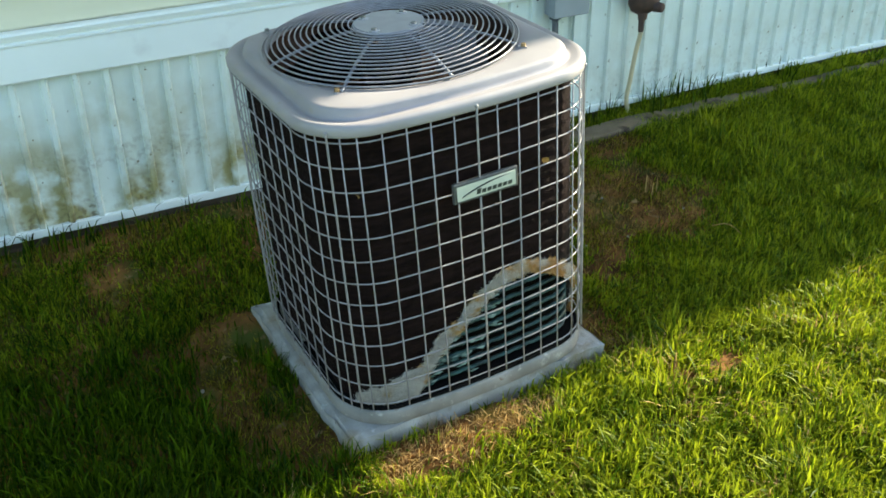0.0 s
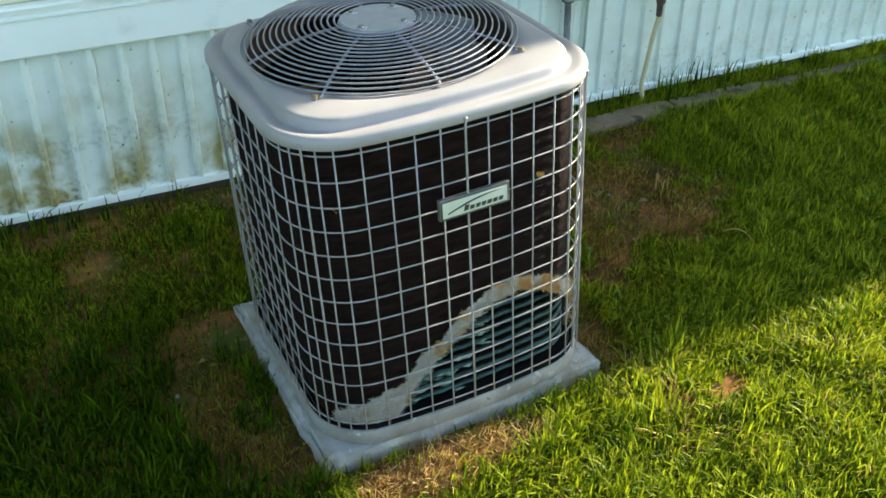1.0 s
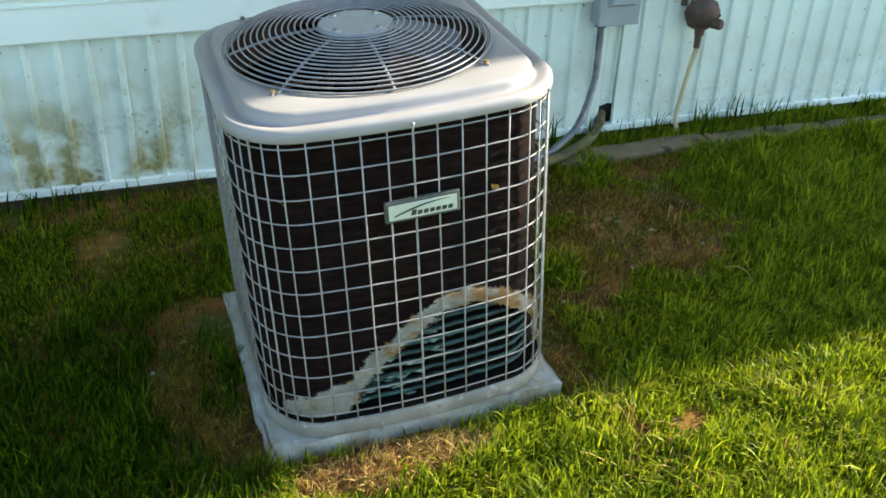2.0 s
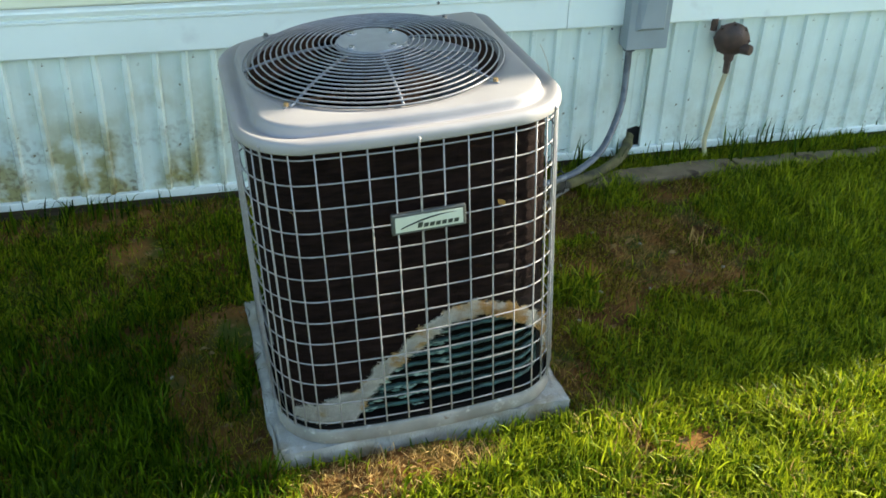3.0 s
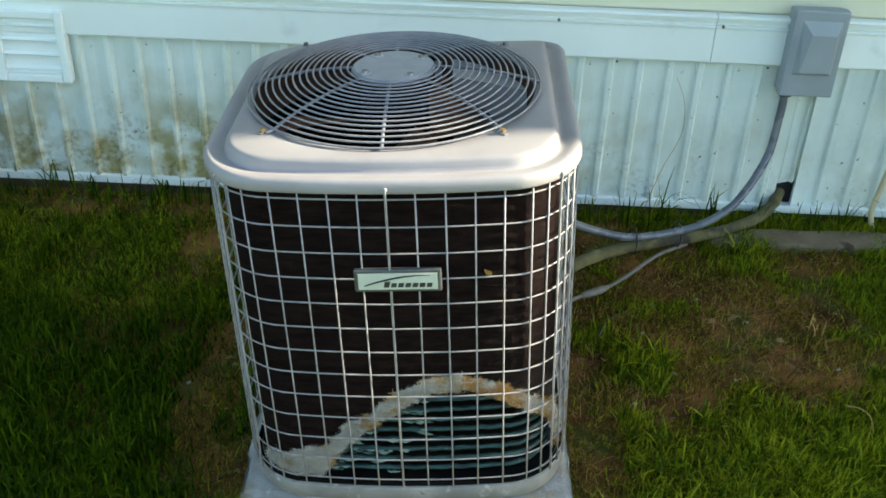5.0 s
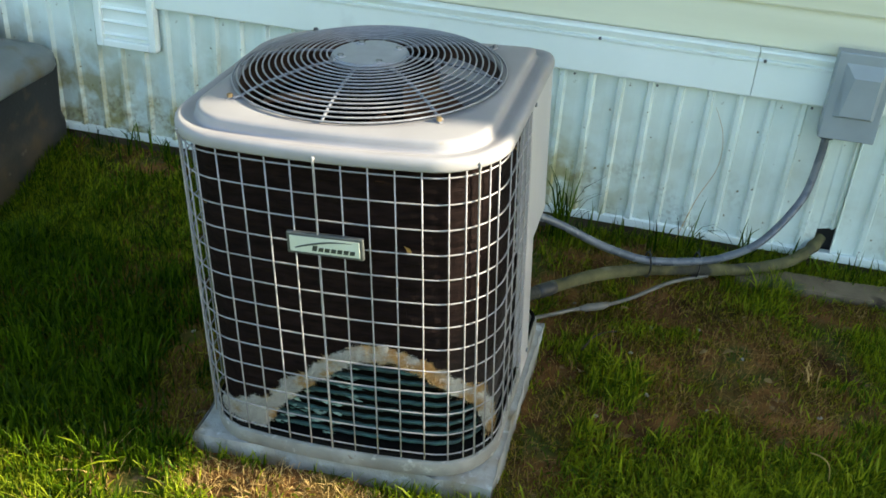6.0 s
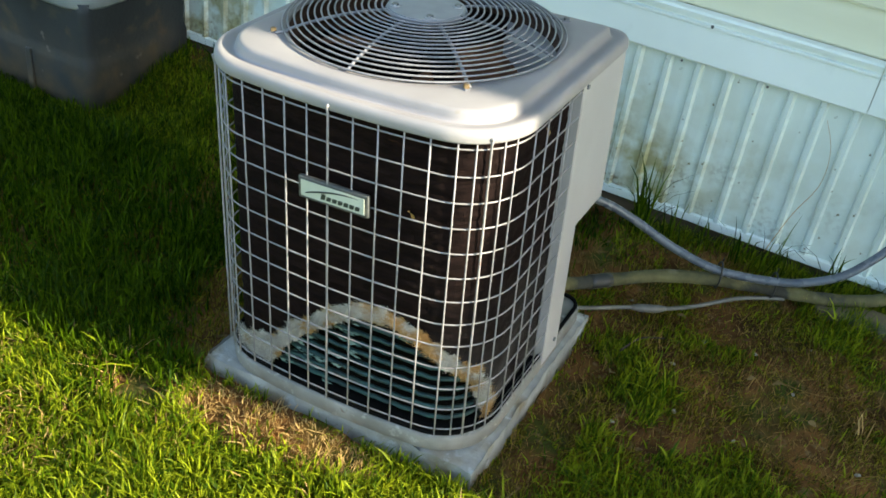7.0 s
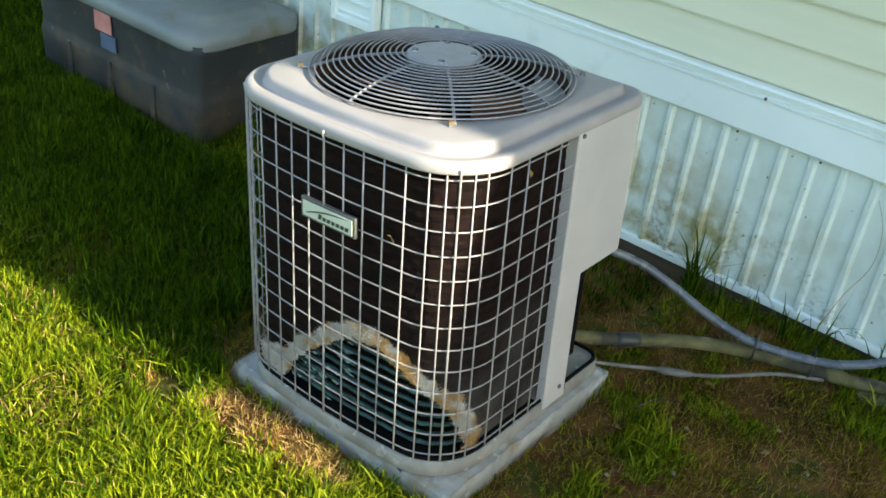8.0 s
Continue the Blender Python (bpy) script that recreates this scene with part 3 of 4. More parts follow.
        return mottle + (0.22 if u > 0.1 else -0.2) + (0.22 if inner < 0.012 else 0.0) > 0.12

    bv, bf, known = [], [], {}
    tan_faces = []
    for i in range(len(base) - 1):
        for j in range(nz - 1):
            if (i, j) in gone:
                continue
            a, b, c, d = i * nz + j, (i + 1) * nz + j, (i + 1) * nz + j + 1, i * nz + j + 1
            faces.append((a, b, c, d))
            faces.append((half + d, half + c, half + b, half + a))
            for (ii, jj), (p, q) in (((i - 1, j), (d, a)), ((i + 1, j), (b, c)), ((i, j - 1), (a, b)), ((i, j + 1), (c, d))):
                if (ii, jj) in gone:
                    faces.append((q, p, half + p, half + q))
            if (i, j) in band:
                row = []
                for gi, gj in ((i, j), (i + 1, j), (i + 1, j + 1), (i, j + 1)):
                    if (gi, gj) not in known:
                        u, z = us[gi], zs[gj]
                        p = base[gi] + nrm[gi] * (0.0035 + 0.003 * noise.noise((u * 90, z * 90, 8)) + 0.003 * noise.noise((u * 200, z * 200, 1)))
                        known[gi, gj] = len(bv)
                        bv.append((p.x + 0.003 * noise.noise((u * 160, z * 160, 2)) * abs(nrm[gi].y), p.y, z + 0.003 * noise.noise((u * 160, z * 160, 6))))
                    row.append(known[gi, gj])
                (tan_faces if rusty(us[i], zs[j]) else bf).append(tuple(row))
    part("fin_sheet", (verts, faces), FINS, unit, "black spiny fins with a torn opening at the foot")
    for tone, kept, words in ((LEAD, bf, "matted pale grey fin fuzz round the tear"), (RUSTY_LEAD, tan_faces, "rust-tinted tan fin fuzz round the tear")):
        order = {v: k for k, v in enumerate(sorted({v for f in kept for v in f}))}
        tagged(part("fuzz_mat", ([bv[v] for v in order], [tuple(order[v] for v in f) for f in kept]), tone, unit, words, smooth=True), kind="stuff")
    # loose fibres on the mat and past its edges
    strands = {True: ([], []), False: ([], [])}
    mat_cells = sorted(band)
    for _ in range(34000):
        ci, cj = mat_cells[rnd.randrange(len(mat_cells))]
        fv, ff = strands[rusty(us[ci], zs[cj])]
        q, nr = base[ci], nrm[ci]
        z = float(zs[cj]) + rnd.uniform(0, dz)
        tg = Vector((-nr.y, nr.x, 0))
        root = q + tg * rnd.uniform(0, du) + nr * rnd.uniform(0.002, 0.005) + Vector((0, 0, z))
        w = rnd.uniform(0, 6.283)
        way = (tg * math.cos(w) * 0.6 + Vector((0, 0, 1)) * (math.sin(w) * 0.5 + 0.5) + nr * rnd.uniform(0.05, 0.5)).normalized()
        ln = rnd.uniform(0.005, 0.019)
        side = way.cross(nr)
        if side.length < 0.01:
            continue
        side = side.normalized() * rnd.uniform(0.0002, 0.0006)
        bend = root + way * ln * 0.5 + nr * 0.001
        tip = root + way * ln + Vector((0, 0, -0.002))
        o = len(fv)
        fv += [root - side, root + side, bend + side * 0.8, bend - side * 0.8, tip]
        ff += [(o, o + 1, o + 2, o + 3), (o + 3, o + 2, o + 4)]
    tagged(part("fin_fuzz", strands[False], LEAD, unit, "frayed pale grey fin fibres"), kind="stuff")
    tagged(part("fin_fuzz", strands[True], RUSTY_LEAD, unit, "frayed rust-tinted fin fibres"), kind="stuff")
    # flakes of fin left hanging on the tubes
    fv, ff = [], []
    for _ in range(240):
        u = rnd.uniform(-0.14, 0.06)
        row = rnd.randrange(9)
        z = 0.05 + 0.027 * row + rnd.uniform(-0.004, 0.006)
        if z > tear_top(u) - 0.015 or noise.noise((u * 14, z * 14, 9)) < 0.02:
            continue
        i = min(max(int((u - us[0]) / (us[1] - us[0])), 0), len(base) - 1)
        q, nr = base[i], nrm[i]
        tg = Vector((-nr.y, nr.x, 0))
        c = q - nr * rnd.uniform(0.0, 0.006) + Vector((0, 0, z))
        a, b = rnd.uniform(0.005, 0.014), rnd.uniform(0.001, 0.004)
        tw = rnd.uniform(-0.4, 0.4)
        o = len(fv)
        fv += [c - tg * a, c + Vector((0, 0, -b)) + nr * 0.002, c + tg * a + Vector((0, 0, tw * 0.01)), c + Vector((0, 0, b)) + nr * 0.001]
        ff += [(o, o + 1, o + 2, o + 3)]
    tagged(part("fin_residue", (fv, ff), FLAKE, unit, "pale teal flakes of fin left on the tubes"), kind="stuff")
    # cage: level wires and upright wires
    wire_line = outline(0.002)
    level = arc_walk(wire_line, -1.17, 0.643, 0.0175)
    v, f = tube([(q.x, q.y, 0) for q in level], 0.0017, 6)
    me = mesh_of("level_wire", v, f, WIRE, True)
    for k in range(13):
        place("level_wire", me, unit, m=pose(0, 0, 0.0500 + 0.0564 * k + 0.0006 * math.sin(k * 5)))
    outer = outline(0.0053)
    v, f = tube([(0, 0, 0.036), (0, 0, 0.25), (0, 0, 0.5), (0, 0, 0.7415)], 0.0017, 6)
    up = mesh_of("upright_wire", v, f, WIRE, True)
    right = [0.0508 * k for k in range(1, 6)] + [0.288, 0.342, 0.369, 0.426, 0.480, 0.533, 0.586]
    left = right + [0.65, 0.705, 0.76, 0.80, 0.828, 0.883, 0.91, 0.965, 1.02, 1.075, 1.13]
    for k, u in enumerate(right + [-w for w in left]):
        q = arc_walk(outer, u, u + 0.001, 1)[0]
        place("upright_wire", up, unit, m=pose(q.x, q.y, 0, 0, 0.12 * math.sin(k * 7), 0))
    # heavier hooked wires that hold the cage to the top
    hook_line = outline(0.0095)
    for u in (0.0, 0.315, -0.317, -0.855):
        q = arc_walk(hook_line, u, u + 0.001, 1)[0]
        nr = (Vector((q.x, q.y, 0)) - Vector((FAN[0], FAN[1], 0))).normalized()
        pts = [Vector((q.x, q.y, z)) for z in (0.036, 0.3, 0.6, 0.735)]
        pts += [Vector((q.x, q.y, 0.75)) + nr * 0.003, Vector((q.x, q.y, 0.753)) - nr * 0.004]
        part("hook_wire", tube(pts, 0.0023, 7), WIRE, unit, smooth=True)
        ball = bmesh.new()
        bmesh.ops.create_icosphere(ball, subdivisions=2, radius=0.0045)
        bmesh.ops.translate(ball, verts=ball.verts, vec=(q.x + nr.x * 0.001, q.y + nr.y * 0.001, 0.751))
        part("hook_bead", ball, WIRE, unit, smooth=True)
    # top: rolled rim, channel, raised deck, round opening with a collar
    n = 240
    prof = ((-0.006, 0.7405), (0.007, 0.7405), (0.0095, 0.742), (0.0105, 0.745), (0.0106, 0.753), (0.009, 0.7585), (0.005, 0.7622), (-0.001, 0.7632), (-0.010, 0.7622),
            (-0.020, 0.7596), (-0.0265, 0.7588), (-0.0295, 0.7605), (-0.0315, 0.7655), (-0.0335, 0.7715), (-0.0365, 0.7748), (-0.042, 0.7763), (-0.047, 0.7768))
    rings = []
    for grow, z in prof:
        z = z if z < 0.75 else 0.75 + (z - 0.75) * 1.36
        rings.append([Vector((q.x, q.y, z)) for q in outline(grow, n)])
    hole = lambda r, z: [Vector((FAN[0] + r * math.cos(2 * math.pi * k / n), FAN[1] + r * math.sin(2 * math.pi * k / n), z)) for k in range(n)]
    # the opening nearly reaches the deck's edge at the middle of each side
    deck = rings[-1]
    mid = [a.lerp(b, 0.6) for a, b in zip(deck, hole(0.290, 0.776))]
    for q in mid:
        q.z = 0.788
    rings += [mid, hole(0.282, 0.787), hole(0.2785, 0.785), hole(0.277, 0.778)]
    top = part("top_cover", ring_loft(rings), BEIGE, unit, "beige pressed steel top with a raised deck", smooth=True)
    # collar coloured dark so the opening looks shaded between the rings
    part("collar", ring_loft([hole(0.2768, 0.7785), hole(0.2765, 0.69)]), RUST_SHADED, unit, "rust-brown fan collar, darkened for the shade inside", smooth=True)
    # fan guard
    guard = part("fan_guard", tube([(FAN[0] + 0.289 * math.cos(a), FAN[1] + 0.289 * math.sin(a), 0.7935) for a in np.linspace(0, 2 * math.pi, 96, endpoint=False)], 0.0021, 6, True), GUARD, unit, "dark grey wire fan guard", smooth=True)

    def rise(r):
        return 0.7945 + 0.038 * math.cos(min(1, max(0, (r - 0.085) / 0.204)) * math.pi / 2) ** 0.8
    for k in range(15):
        r = 0.0905 + (0.2785 - 0.0905) * k / 14
        pts = [(FAN[0] + r * math.cos(a), FAN[1] + r * math.sin(a), rise(r)) for a in np.linspace(0, 2 * math.pi, 80, endpoint=False)]
        part("guard_ring", tube(pts, 0.0020, 6, True), GUARD, guard, smooth=True)
    for k in range(8):
        a = math.radians(45 * k + 0)
        ray = [(FAN[0] + r * math.cos(a), FAN[1] + r * math.sin(a), rise(r) - 0.0042) for r in np.linspace(0.07, 0.287, 14)]
        if k % 2:
            ray += [(FAN[0] + r * math.cos(a), FAN[1] + r * math.sin(a), z) for r, z in ((0.296, 0.790), (0.306, 0.7895))]
        part("guard_spoke", tube(ray, 0.0033, 6), GUARD, guard, smooth=True)
    hub = cyl_bm(0.085, 0.080, 0.822, 0.8325, 56, 0.0025)
    bmesh.ops.translate(hub, verts=hub.verts, vec=(*FAN, 0))
    hub_ob = part("hub_plate", hub, HUB, guard, "grey motor mounting plate", smooth=False)
    for k in range(4):
        a = math.radians(90 * k + 35)
        b = cyl_bm(0.0075, 0.0062, 0, 0.0045, 6)
        part("bolt", b, STEEL, hub_ob, m=pose(FAN[0] + 0.064 * math.cos(a), FAN[1] + 0.064 * math.sin(a), 0.833))
        ring = cyl_bm(0.013, 0.0115, -0.001, 0.0012, 16)
        part("washer", ring, HUB, hub_ob, m=pose(FAN[0] + 0.064 * math.cos(a), FAN[1] + 0.064 * math.sin(a), 0.833))
    for k in range(4):
        a = math.radians(90 * k + 45 - 1.5)
        x, y = FAN[0] + 0.308 * math.cos(a), FAN[1] + 0.308 * math.sin(a)
        part("guard_clip", box_bm(-0.013, 0.009, -0.0045, 0.0045, 0.0, 0.003, 0.001), GUARD, unit, "grey retaining clip", m=pose(x, y, 0.7875, 0, 0, math.degrees(a)))
        part("clip_screw", cyl_bm(0.0062, 0.0052, 0, 0.007, 6), BRASS if k > 1 else STEEL, unit, "yellowed hex screw" if k > 1 else "dull grey hex screw", m=pose(x, y, 0.7905))
    # motor and blades under the guard; the motor's near-black is painted shade
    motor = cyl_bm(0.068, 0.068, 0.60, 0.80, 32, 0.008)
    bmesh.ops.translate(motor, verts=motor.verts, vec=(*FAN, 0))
    part("motor", motor, INNER_SHADE, unit, smooth=True)
    for k in range(3):
        rows = []
        for s in np.linspace(0, 1, 9):
            r = 0.05 + 0.195 * s
            half_w = 0.05 + 0.06 * s
            row = []
            for t in np.linspace(-1, 1, 7):
                a = math.radians(120 * k + 40) + t * half_w / max(r, 0.09) * 0.75 + 0.2 * s
                row.append(Vector((FAN[0] + r * math.cos(a), FAN[1] + r * math.sin(a), 0.690 + 0.032 * t * (1 - 0.4 * s) + 0.008 * (1 - t * t))))
            rows.append(row)
        bv = [p for row in rows for p in row] + [p - Vector((0, 0, 0.0025)) for row in rows for p in row]
        m7, tot = 7, 63
        bf = []
        for i in range(8):
            for j in range(6):
                a, b, c, d = i * m7 + j, (i + 1) * m7 + j, (i + 1) * m7 + j + 1, i * m7 + j + 1
                bf += [(a, b, c, d), (tot + d, tot + c, tot + b, tot + a)]
        rim = [i * m7 for i in range(9)] + [8 * m7 + j for j in range(1, 7)] + [i * m7 + 6 for i in range(7, -1, -1)] + [j for j in range(5, 0, -1)]
        for a, b in zip(rim, rim[1:] + rim[:1]):
            bf.append((b, a, tot + a, tot + b))
        part("fan_blade", (bv, bf), RUST, unit, "rust-brown fan blade", smooth=True)
    # service corner: upper hood and narrow post
    side = HALF + 0.003
    plan = [(side, 0.062), (side + 0.002, 0.066), (side + 0.002, 0.300), (side - 0.004, 0.316), (side - 0.018, 0.323), (0.10, 0.323), (0.10, 0.19), (side - 0.06, 0.10), (side - 0.03, 0.062)]
    rings = [[Vector((x, y, z)) for x, y in plan] for z in (0.362, 0.7415)]
    part("service_hood", ring_loft(rings, True, True), PANEL, unit, "smooth beige service panel", smooth=False)
    plan = [(side, 0.060), (side + 0.0015, 0.064), (side + 0.0015, 0.146), (side - 0.004, 0.15), (side - 0.02, 0.15), (side - 0.02, 0.060)]
    rings = [[Vector((x, y, z)) for x, y in plan] for z in (0.005, 0.3618)]
    part("corner_post", ring_loft(rings, True, True), PANEL, unit, "narrow beige corner panel", smooth=False)
    part("pipe_panel", box_bm(0, 0.004, -0.15, 0.15, 0.042, 0.36), PANEL, unit, "recessed beige panel where the pipes enter", m=pose(0.215, 0.235, 0, 0, 0, 45))
    part("back_panel", box_bm(-0.25, 0.1, 0.300, 0.306, 0.04, 0.733), PANEL, unit)
    for y, z in ((0.078, 0.731), (0.12, 0.045)):
        part("panel_screw", cyl_bm(0.006, 0.005, 0, 0.004, 8), STEEL, unit, m=pose(side + 0.002, y, z, 0, 90, 0))
    # name badge
    badge = part("badge", box_bm(-0.0785, 0.0785, -0.004, 0.006, -0.0245, 0.0245, 0.003), FRAME_GREY, unit, "grey-framed pale green maker's badge", m=pose(0.013, -0.3262, 0.562, 0, -0.8, 0))
    part("badge_face", box_bm(-0.071, 0.071, -0.0058, -0.0042, -0.0175, 0.0175), FACE, badge, "pale green face")
    for k in range(7):
        x = -0.026 + k * 0.0128
        h = 0.0062 if k == 0 else 0.0046
        sh = 0.22
        z0 = -0.0125
        qv = [(x + sh * 0, 0, z0), (x + 0.0098, 0, z0), (x + 0.0098 + sh * h * 2, 0, z0 + 2 * h), (x + sh * h * 2, 0, z0 + 2 * h)]
        verts = [(a, -0.0064, c) for a, b, c in qv] + [(a, -0.0056, c) for a, b, c in qv]
        part("badge_bar", (verts, [(0, 1, 2, 3), (7, 6, 5, 4), (0, 4, 5, 1), (1, 5, 6, 2), (2, 6, 7, 3), (3, 7, 4, 0)]), INK, badge)
    sw = [Vector((-0.06 + 0.118 * t, -0.0062, -0.009 + 0.022 * math.sin(t * 1.75) ** 0.9)) for t in np.linspace(0, 1, 18)]
    part("badge_swoosh", tube(sw, [0.0003 + 0.0017 * math.sin(math.pi * min(1, i / 17 * 0.8 + 0.2)) for i in range(18)], 6), INK, badge, smooth=True)
    return unit


build_condenser()


PAD = pose(0.044, 0.025, 0.083, 0, -3.0, -0.2)


def build_pad():
    """A cast slab, edges chipped and worn round."""
    hx, hy = 0.344, 0.318
    bm = box_bm(-hx, hx, -hy, hy, -0.13, 0.0)
    bmesh.ops.subdivide_edges(bm, edges=list(bm.edges), cuts=39, use_grid_fill=True)
    for v in bm.verts:
        e = min(v.co.x + hx, hx - v.co.x, v.co.y + hy, hy - v.co.y)
        out = Vector((0.0 if abs(v.co.x) < hx - 0.001 else math.copysign(1, v.co.x), 0.0 if abs(v.co.y) < hy - 0.001 else math.copysign(1, v.co.y), 0))
        rough = 0.006 * noise.noise((v.co.x * 9, v.co.y * 9, v.co.z * 16)) + 0.004 * noise.noise((v.co.x * 34, v.co.y * 34, v.co.z * 34))
        chip = max(0.0, noise.noise((v.co.x * 13, v.co.y * 13, 9.1)) - 0.2) * 0.04 * max(0.0, 1 + v.co.z / 0.05)
        top = v.co.z > -0.001
        v.co -= out * (chip - rough)
        if top:
            v.co.z += 0.0016 * noise.noise(v.co * 14) - (0.005 + chip * 0.7) * max(0.0, 1 - e / 0.02)
    ob = part("concrete_pad", bm, CONCRETE, smooth=False, m=PAD)
    tagged(ob, "pale grey concrete equipment pad sunk in the lawn", "concrete pad")


build_pad()


# ---- disconnect box, conduit and lines ----
def build_box():
    b = thing("disconnect_box", "grey steel electrical disconnect box fixed over the belly band", "electrical box", pose(1.085, 0.885, 0.63))
    part("enclosure", box_bm(-0.07, 0.07, 0.006, 0.06, -0.118, 0.118, 0.003), BOX, b)
    part("cover", box_bm(-0.0735, 0.0735, -0.006, 0.03, -0.12, 0.125, 0.004), BOX, b, "grey hinged cover with a drip lip")
    rings = [[(-0.05, -0.0055, -0.055), (0.055, -0.0055, -0.055), (0.058, -0.0055, 0.098), (-0.05, -0.0055, 0.098)],
             [(-0.036, -0.022, -0.045), (0.044, -0.022, -0.045), (0.044, -0.022, 0.062), (-0.022, -0.022, 0.062)]]
    part("raised_panel", ring_loft([[Vector(q) for q in r] for r in rings], False, True), BOX, b, "raised pull-out panel")
    part("conduit_nut", cyl_bm(0.02, 0.02, -0.132, -0.117, 6, 0.001), CONDUIT, b, "", m=pose(-0.045, 0.03, 0))


build_box()


def line_thing(name, label, category, pts, radius, material, sides=10, steps=8):
    ob = part(name, tube(smooth_path(pts, steps), radius, sides), material, smooth=True)
    return tagged(ob, label, category)


CONDUIT_PTS = [(1.04, 0.915, 0.51), (1.037, 0.905, 0.43), (1.015, 0.87, 0.32), (0.93, 0.79, 0.215), (0.84, 0.748, 0.166), (0.75, 0.715, 0.15), (0.62, 0.665, 0.156), (0.5, 0.63, 0.195), (0.385, 0.59, 0.258), (0.30, 0.54, 0.305), (0.22, 0.45, 0.345), (0.17, 0.31, 0.365)]
cond = line_thing("conduit", "grey flexible electrical conduit looping from the box to the condenser", "conduit", CONDUIT_PTS, 0.0115, CONDUIT)
FOAM_PTS = [(1.11, 0.97, 0.165), (1.085, 0.93, 0.14), (1.02, 0.875, 0.112), (0.9, 0.81, 0.1), (0.77, 0.75, 0.108), (0.63, 0.68, 0.118), (0.5, 0.6, 0.12), (0.4, 0.5, 0.122), (0.31, 0.38, 0.138), (0.2, 0.25, 0.17)]
foam_path = smooth_path(FOAM_PTS, 9)
foam = part("refrigerant_line", tube(foam_path, [0.0175 + 0.003 * noise.noise((i * 0.35, 2, 5)) for i in range(len(foam_path))], 12), FOAM, smooth=True)
tagged(foam, "thick pipe in dirty tan foam insulation lying over the grass", "pipe")
part("foam_tape", tube([foam_path[i] for i in range(64, 69)], 0.0192, 12), BLACK, foam, "dark tape wrap", smooth=True)
THIN = [(0.80, 0.75, 0.092), (0.70, 0.67, 0.096), (0.6, 0.565, 0.086), (0.53, 0.495, 0.09), (0.46, 0.45, 0.09), (0.38, 0.37, 0.1), (0.3, 0.29, 0.118), (0.2, 0.23, 0.14)]
thin_path = smooth_path(THIN, 9)
thin = part("liquid_line", tube(thin_path, 0.0056, 8), COPPER, smooth=True)
tagged(thin, "thin dull copper line with a small drier", "pipe")
part("drier", tube([thin_path[i] for i in range(25, 36)], [0.0058, 0.0085, 0.0105, 0.011, 0.011, 0.011, 0.011, 0.011, 0.0105, 0.0085, 0.0058], 10), COPPER, thin, "fatter grey drier", smooth=True)
for tx, ty, tz in ((0.627, 0.672, 0.139), (0.762, 0.733, 0.13)):
    ring = [(0.0, 0.0235 * math.cos(a), 0.039 * math.sin(a)) for a in np.linspace(0, 2 * math.pi, 20, endpoint=False)]
    ob = part("cable_tie", tube(ring, 0.0026, 5, True), BLACK, smooth=True, m=pose(tx, ty, tz, 0, 0, 25))
    part("tie_tail", tube([(0, 0, 0.038), (0.002, 0.004, 0.052)], 0.0016, 5), BLACK, ob)
    tagged(ob, "black cable tie binding the conduit to the pipe", "cable tie", "cable ties")


def build_regulator():
    r = thing("gas_regulator", "brown rusty round gas regulator hung on the skirting", "gas regulator", pose(1.40, 0.885, 0.525) @ Matrix.Scale(0.8, 4))
    prof = [(0.0, -0.042), (0.03, -0.042), (0.05, -0.034), (0.066, -0.012), (0.073, -0.006), (0.073, 0.006), (0.066, 0.012), (0.05, 0.03), (0.028, 0.04), (0.0, 0.04)]
    rings = [[Vector((max(a, 0.001) * math.cos(w), b, max(a, 0.001) * math.sin(w))) for w in np.linspace(0, 2 * math.pi, 32, endpoint=False)] for a, b in prof]
    part("diaphragm_case", ring_loft(rings, True, True), REG, r, smooth=True, m=pose(0, 0, 0, 8, 0, -20))
    for k in range(8):
        a = math.pi / 4 * k
        part("case_bolt", cyl_bm(0.006, 0.006, -0.012, 0.012, 6), REG, r, m=pose(0, 0, 0, 8, 0, -20) @ pose(0.07 * math.cos(a), 0, 0.07 * math.sin(a), 90))
    part("spring_cap", cyl_bm(0.025, 0.021, 0, 0.045, 18, 0.003), REG, r, "dark spring cap", m=pose(0.035, -0.03, -0.03, 90, 20, 25))
    part("outlet", cyl_bm(0.02, 0.024, -0.1, -0.05, 16, 0.002), REG, r, m=pose(0.0, 0.0, 0.008))
    part("inlet", cyl_bm(0.014, 0.014, -0.05, 0.0, 14), REG, r, "pipe stub under the band", m=pose(-0.06, 0.055, 0.075))
    part("union", cyl_bm(0.013, 0.015, -0.15, -0.09, 6, 0.001), REG, r, m=pose(-0.002, 0.0, 0.002))
    ob = part("gas_riser", tube(smooth_path([(1.40, 0.885, 0.405), (1.388, 0.89, 0.33), (1.377, 0.893, 0.23), (1.372, 0.9, 0.15), (1.388, 0.902, 0.09), (1.406, 0.9, 0.03)], 8), 0.0085, 10), TAN, smooth=True)
    tagged(ob, "tan coated gas riser running down into the ground", "pipe")


build_regulator()


# ---- storage chest ----
def rounded_plan(x0, x1, y0, y1, r, n=6):
    pts = []
    for cx, cy, a0 in ((x1 - r, y0 + r, -90), (x1 - r, y1 - r, 0), (x0 + r, y1 - r, 90), (x0 + r, y0 + r, 180)):
        for k in range(n + 1):
            a = math.radians(a0 + 90 * k / n)
            pts.append((cx + r * math.cos(a), cy + r * math.sin(a)))
    return pts


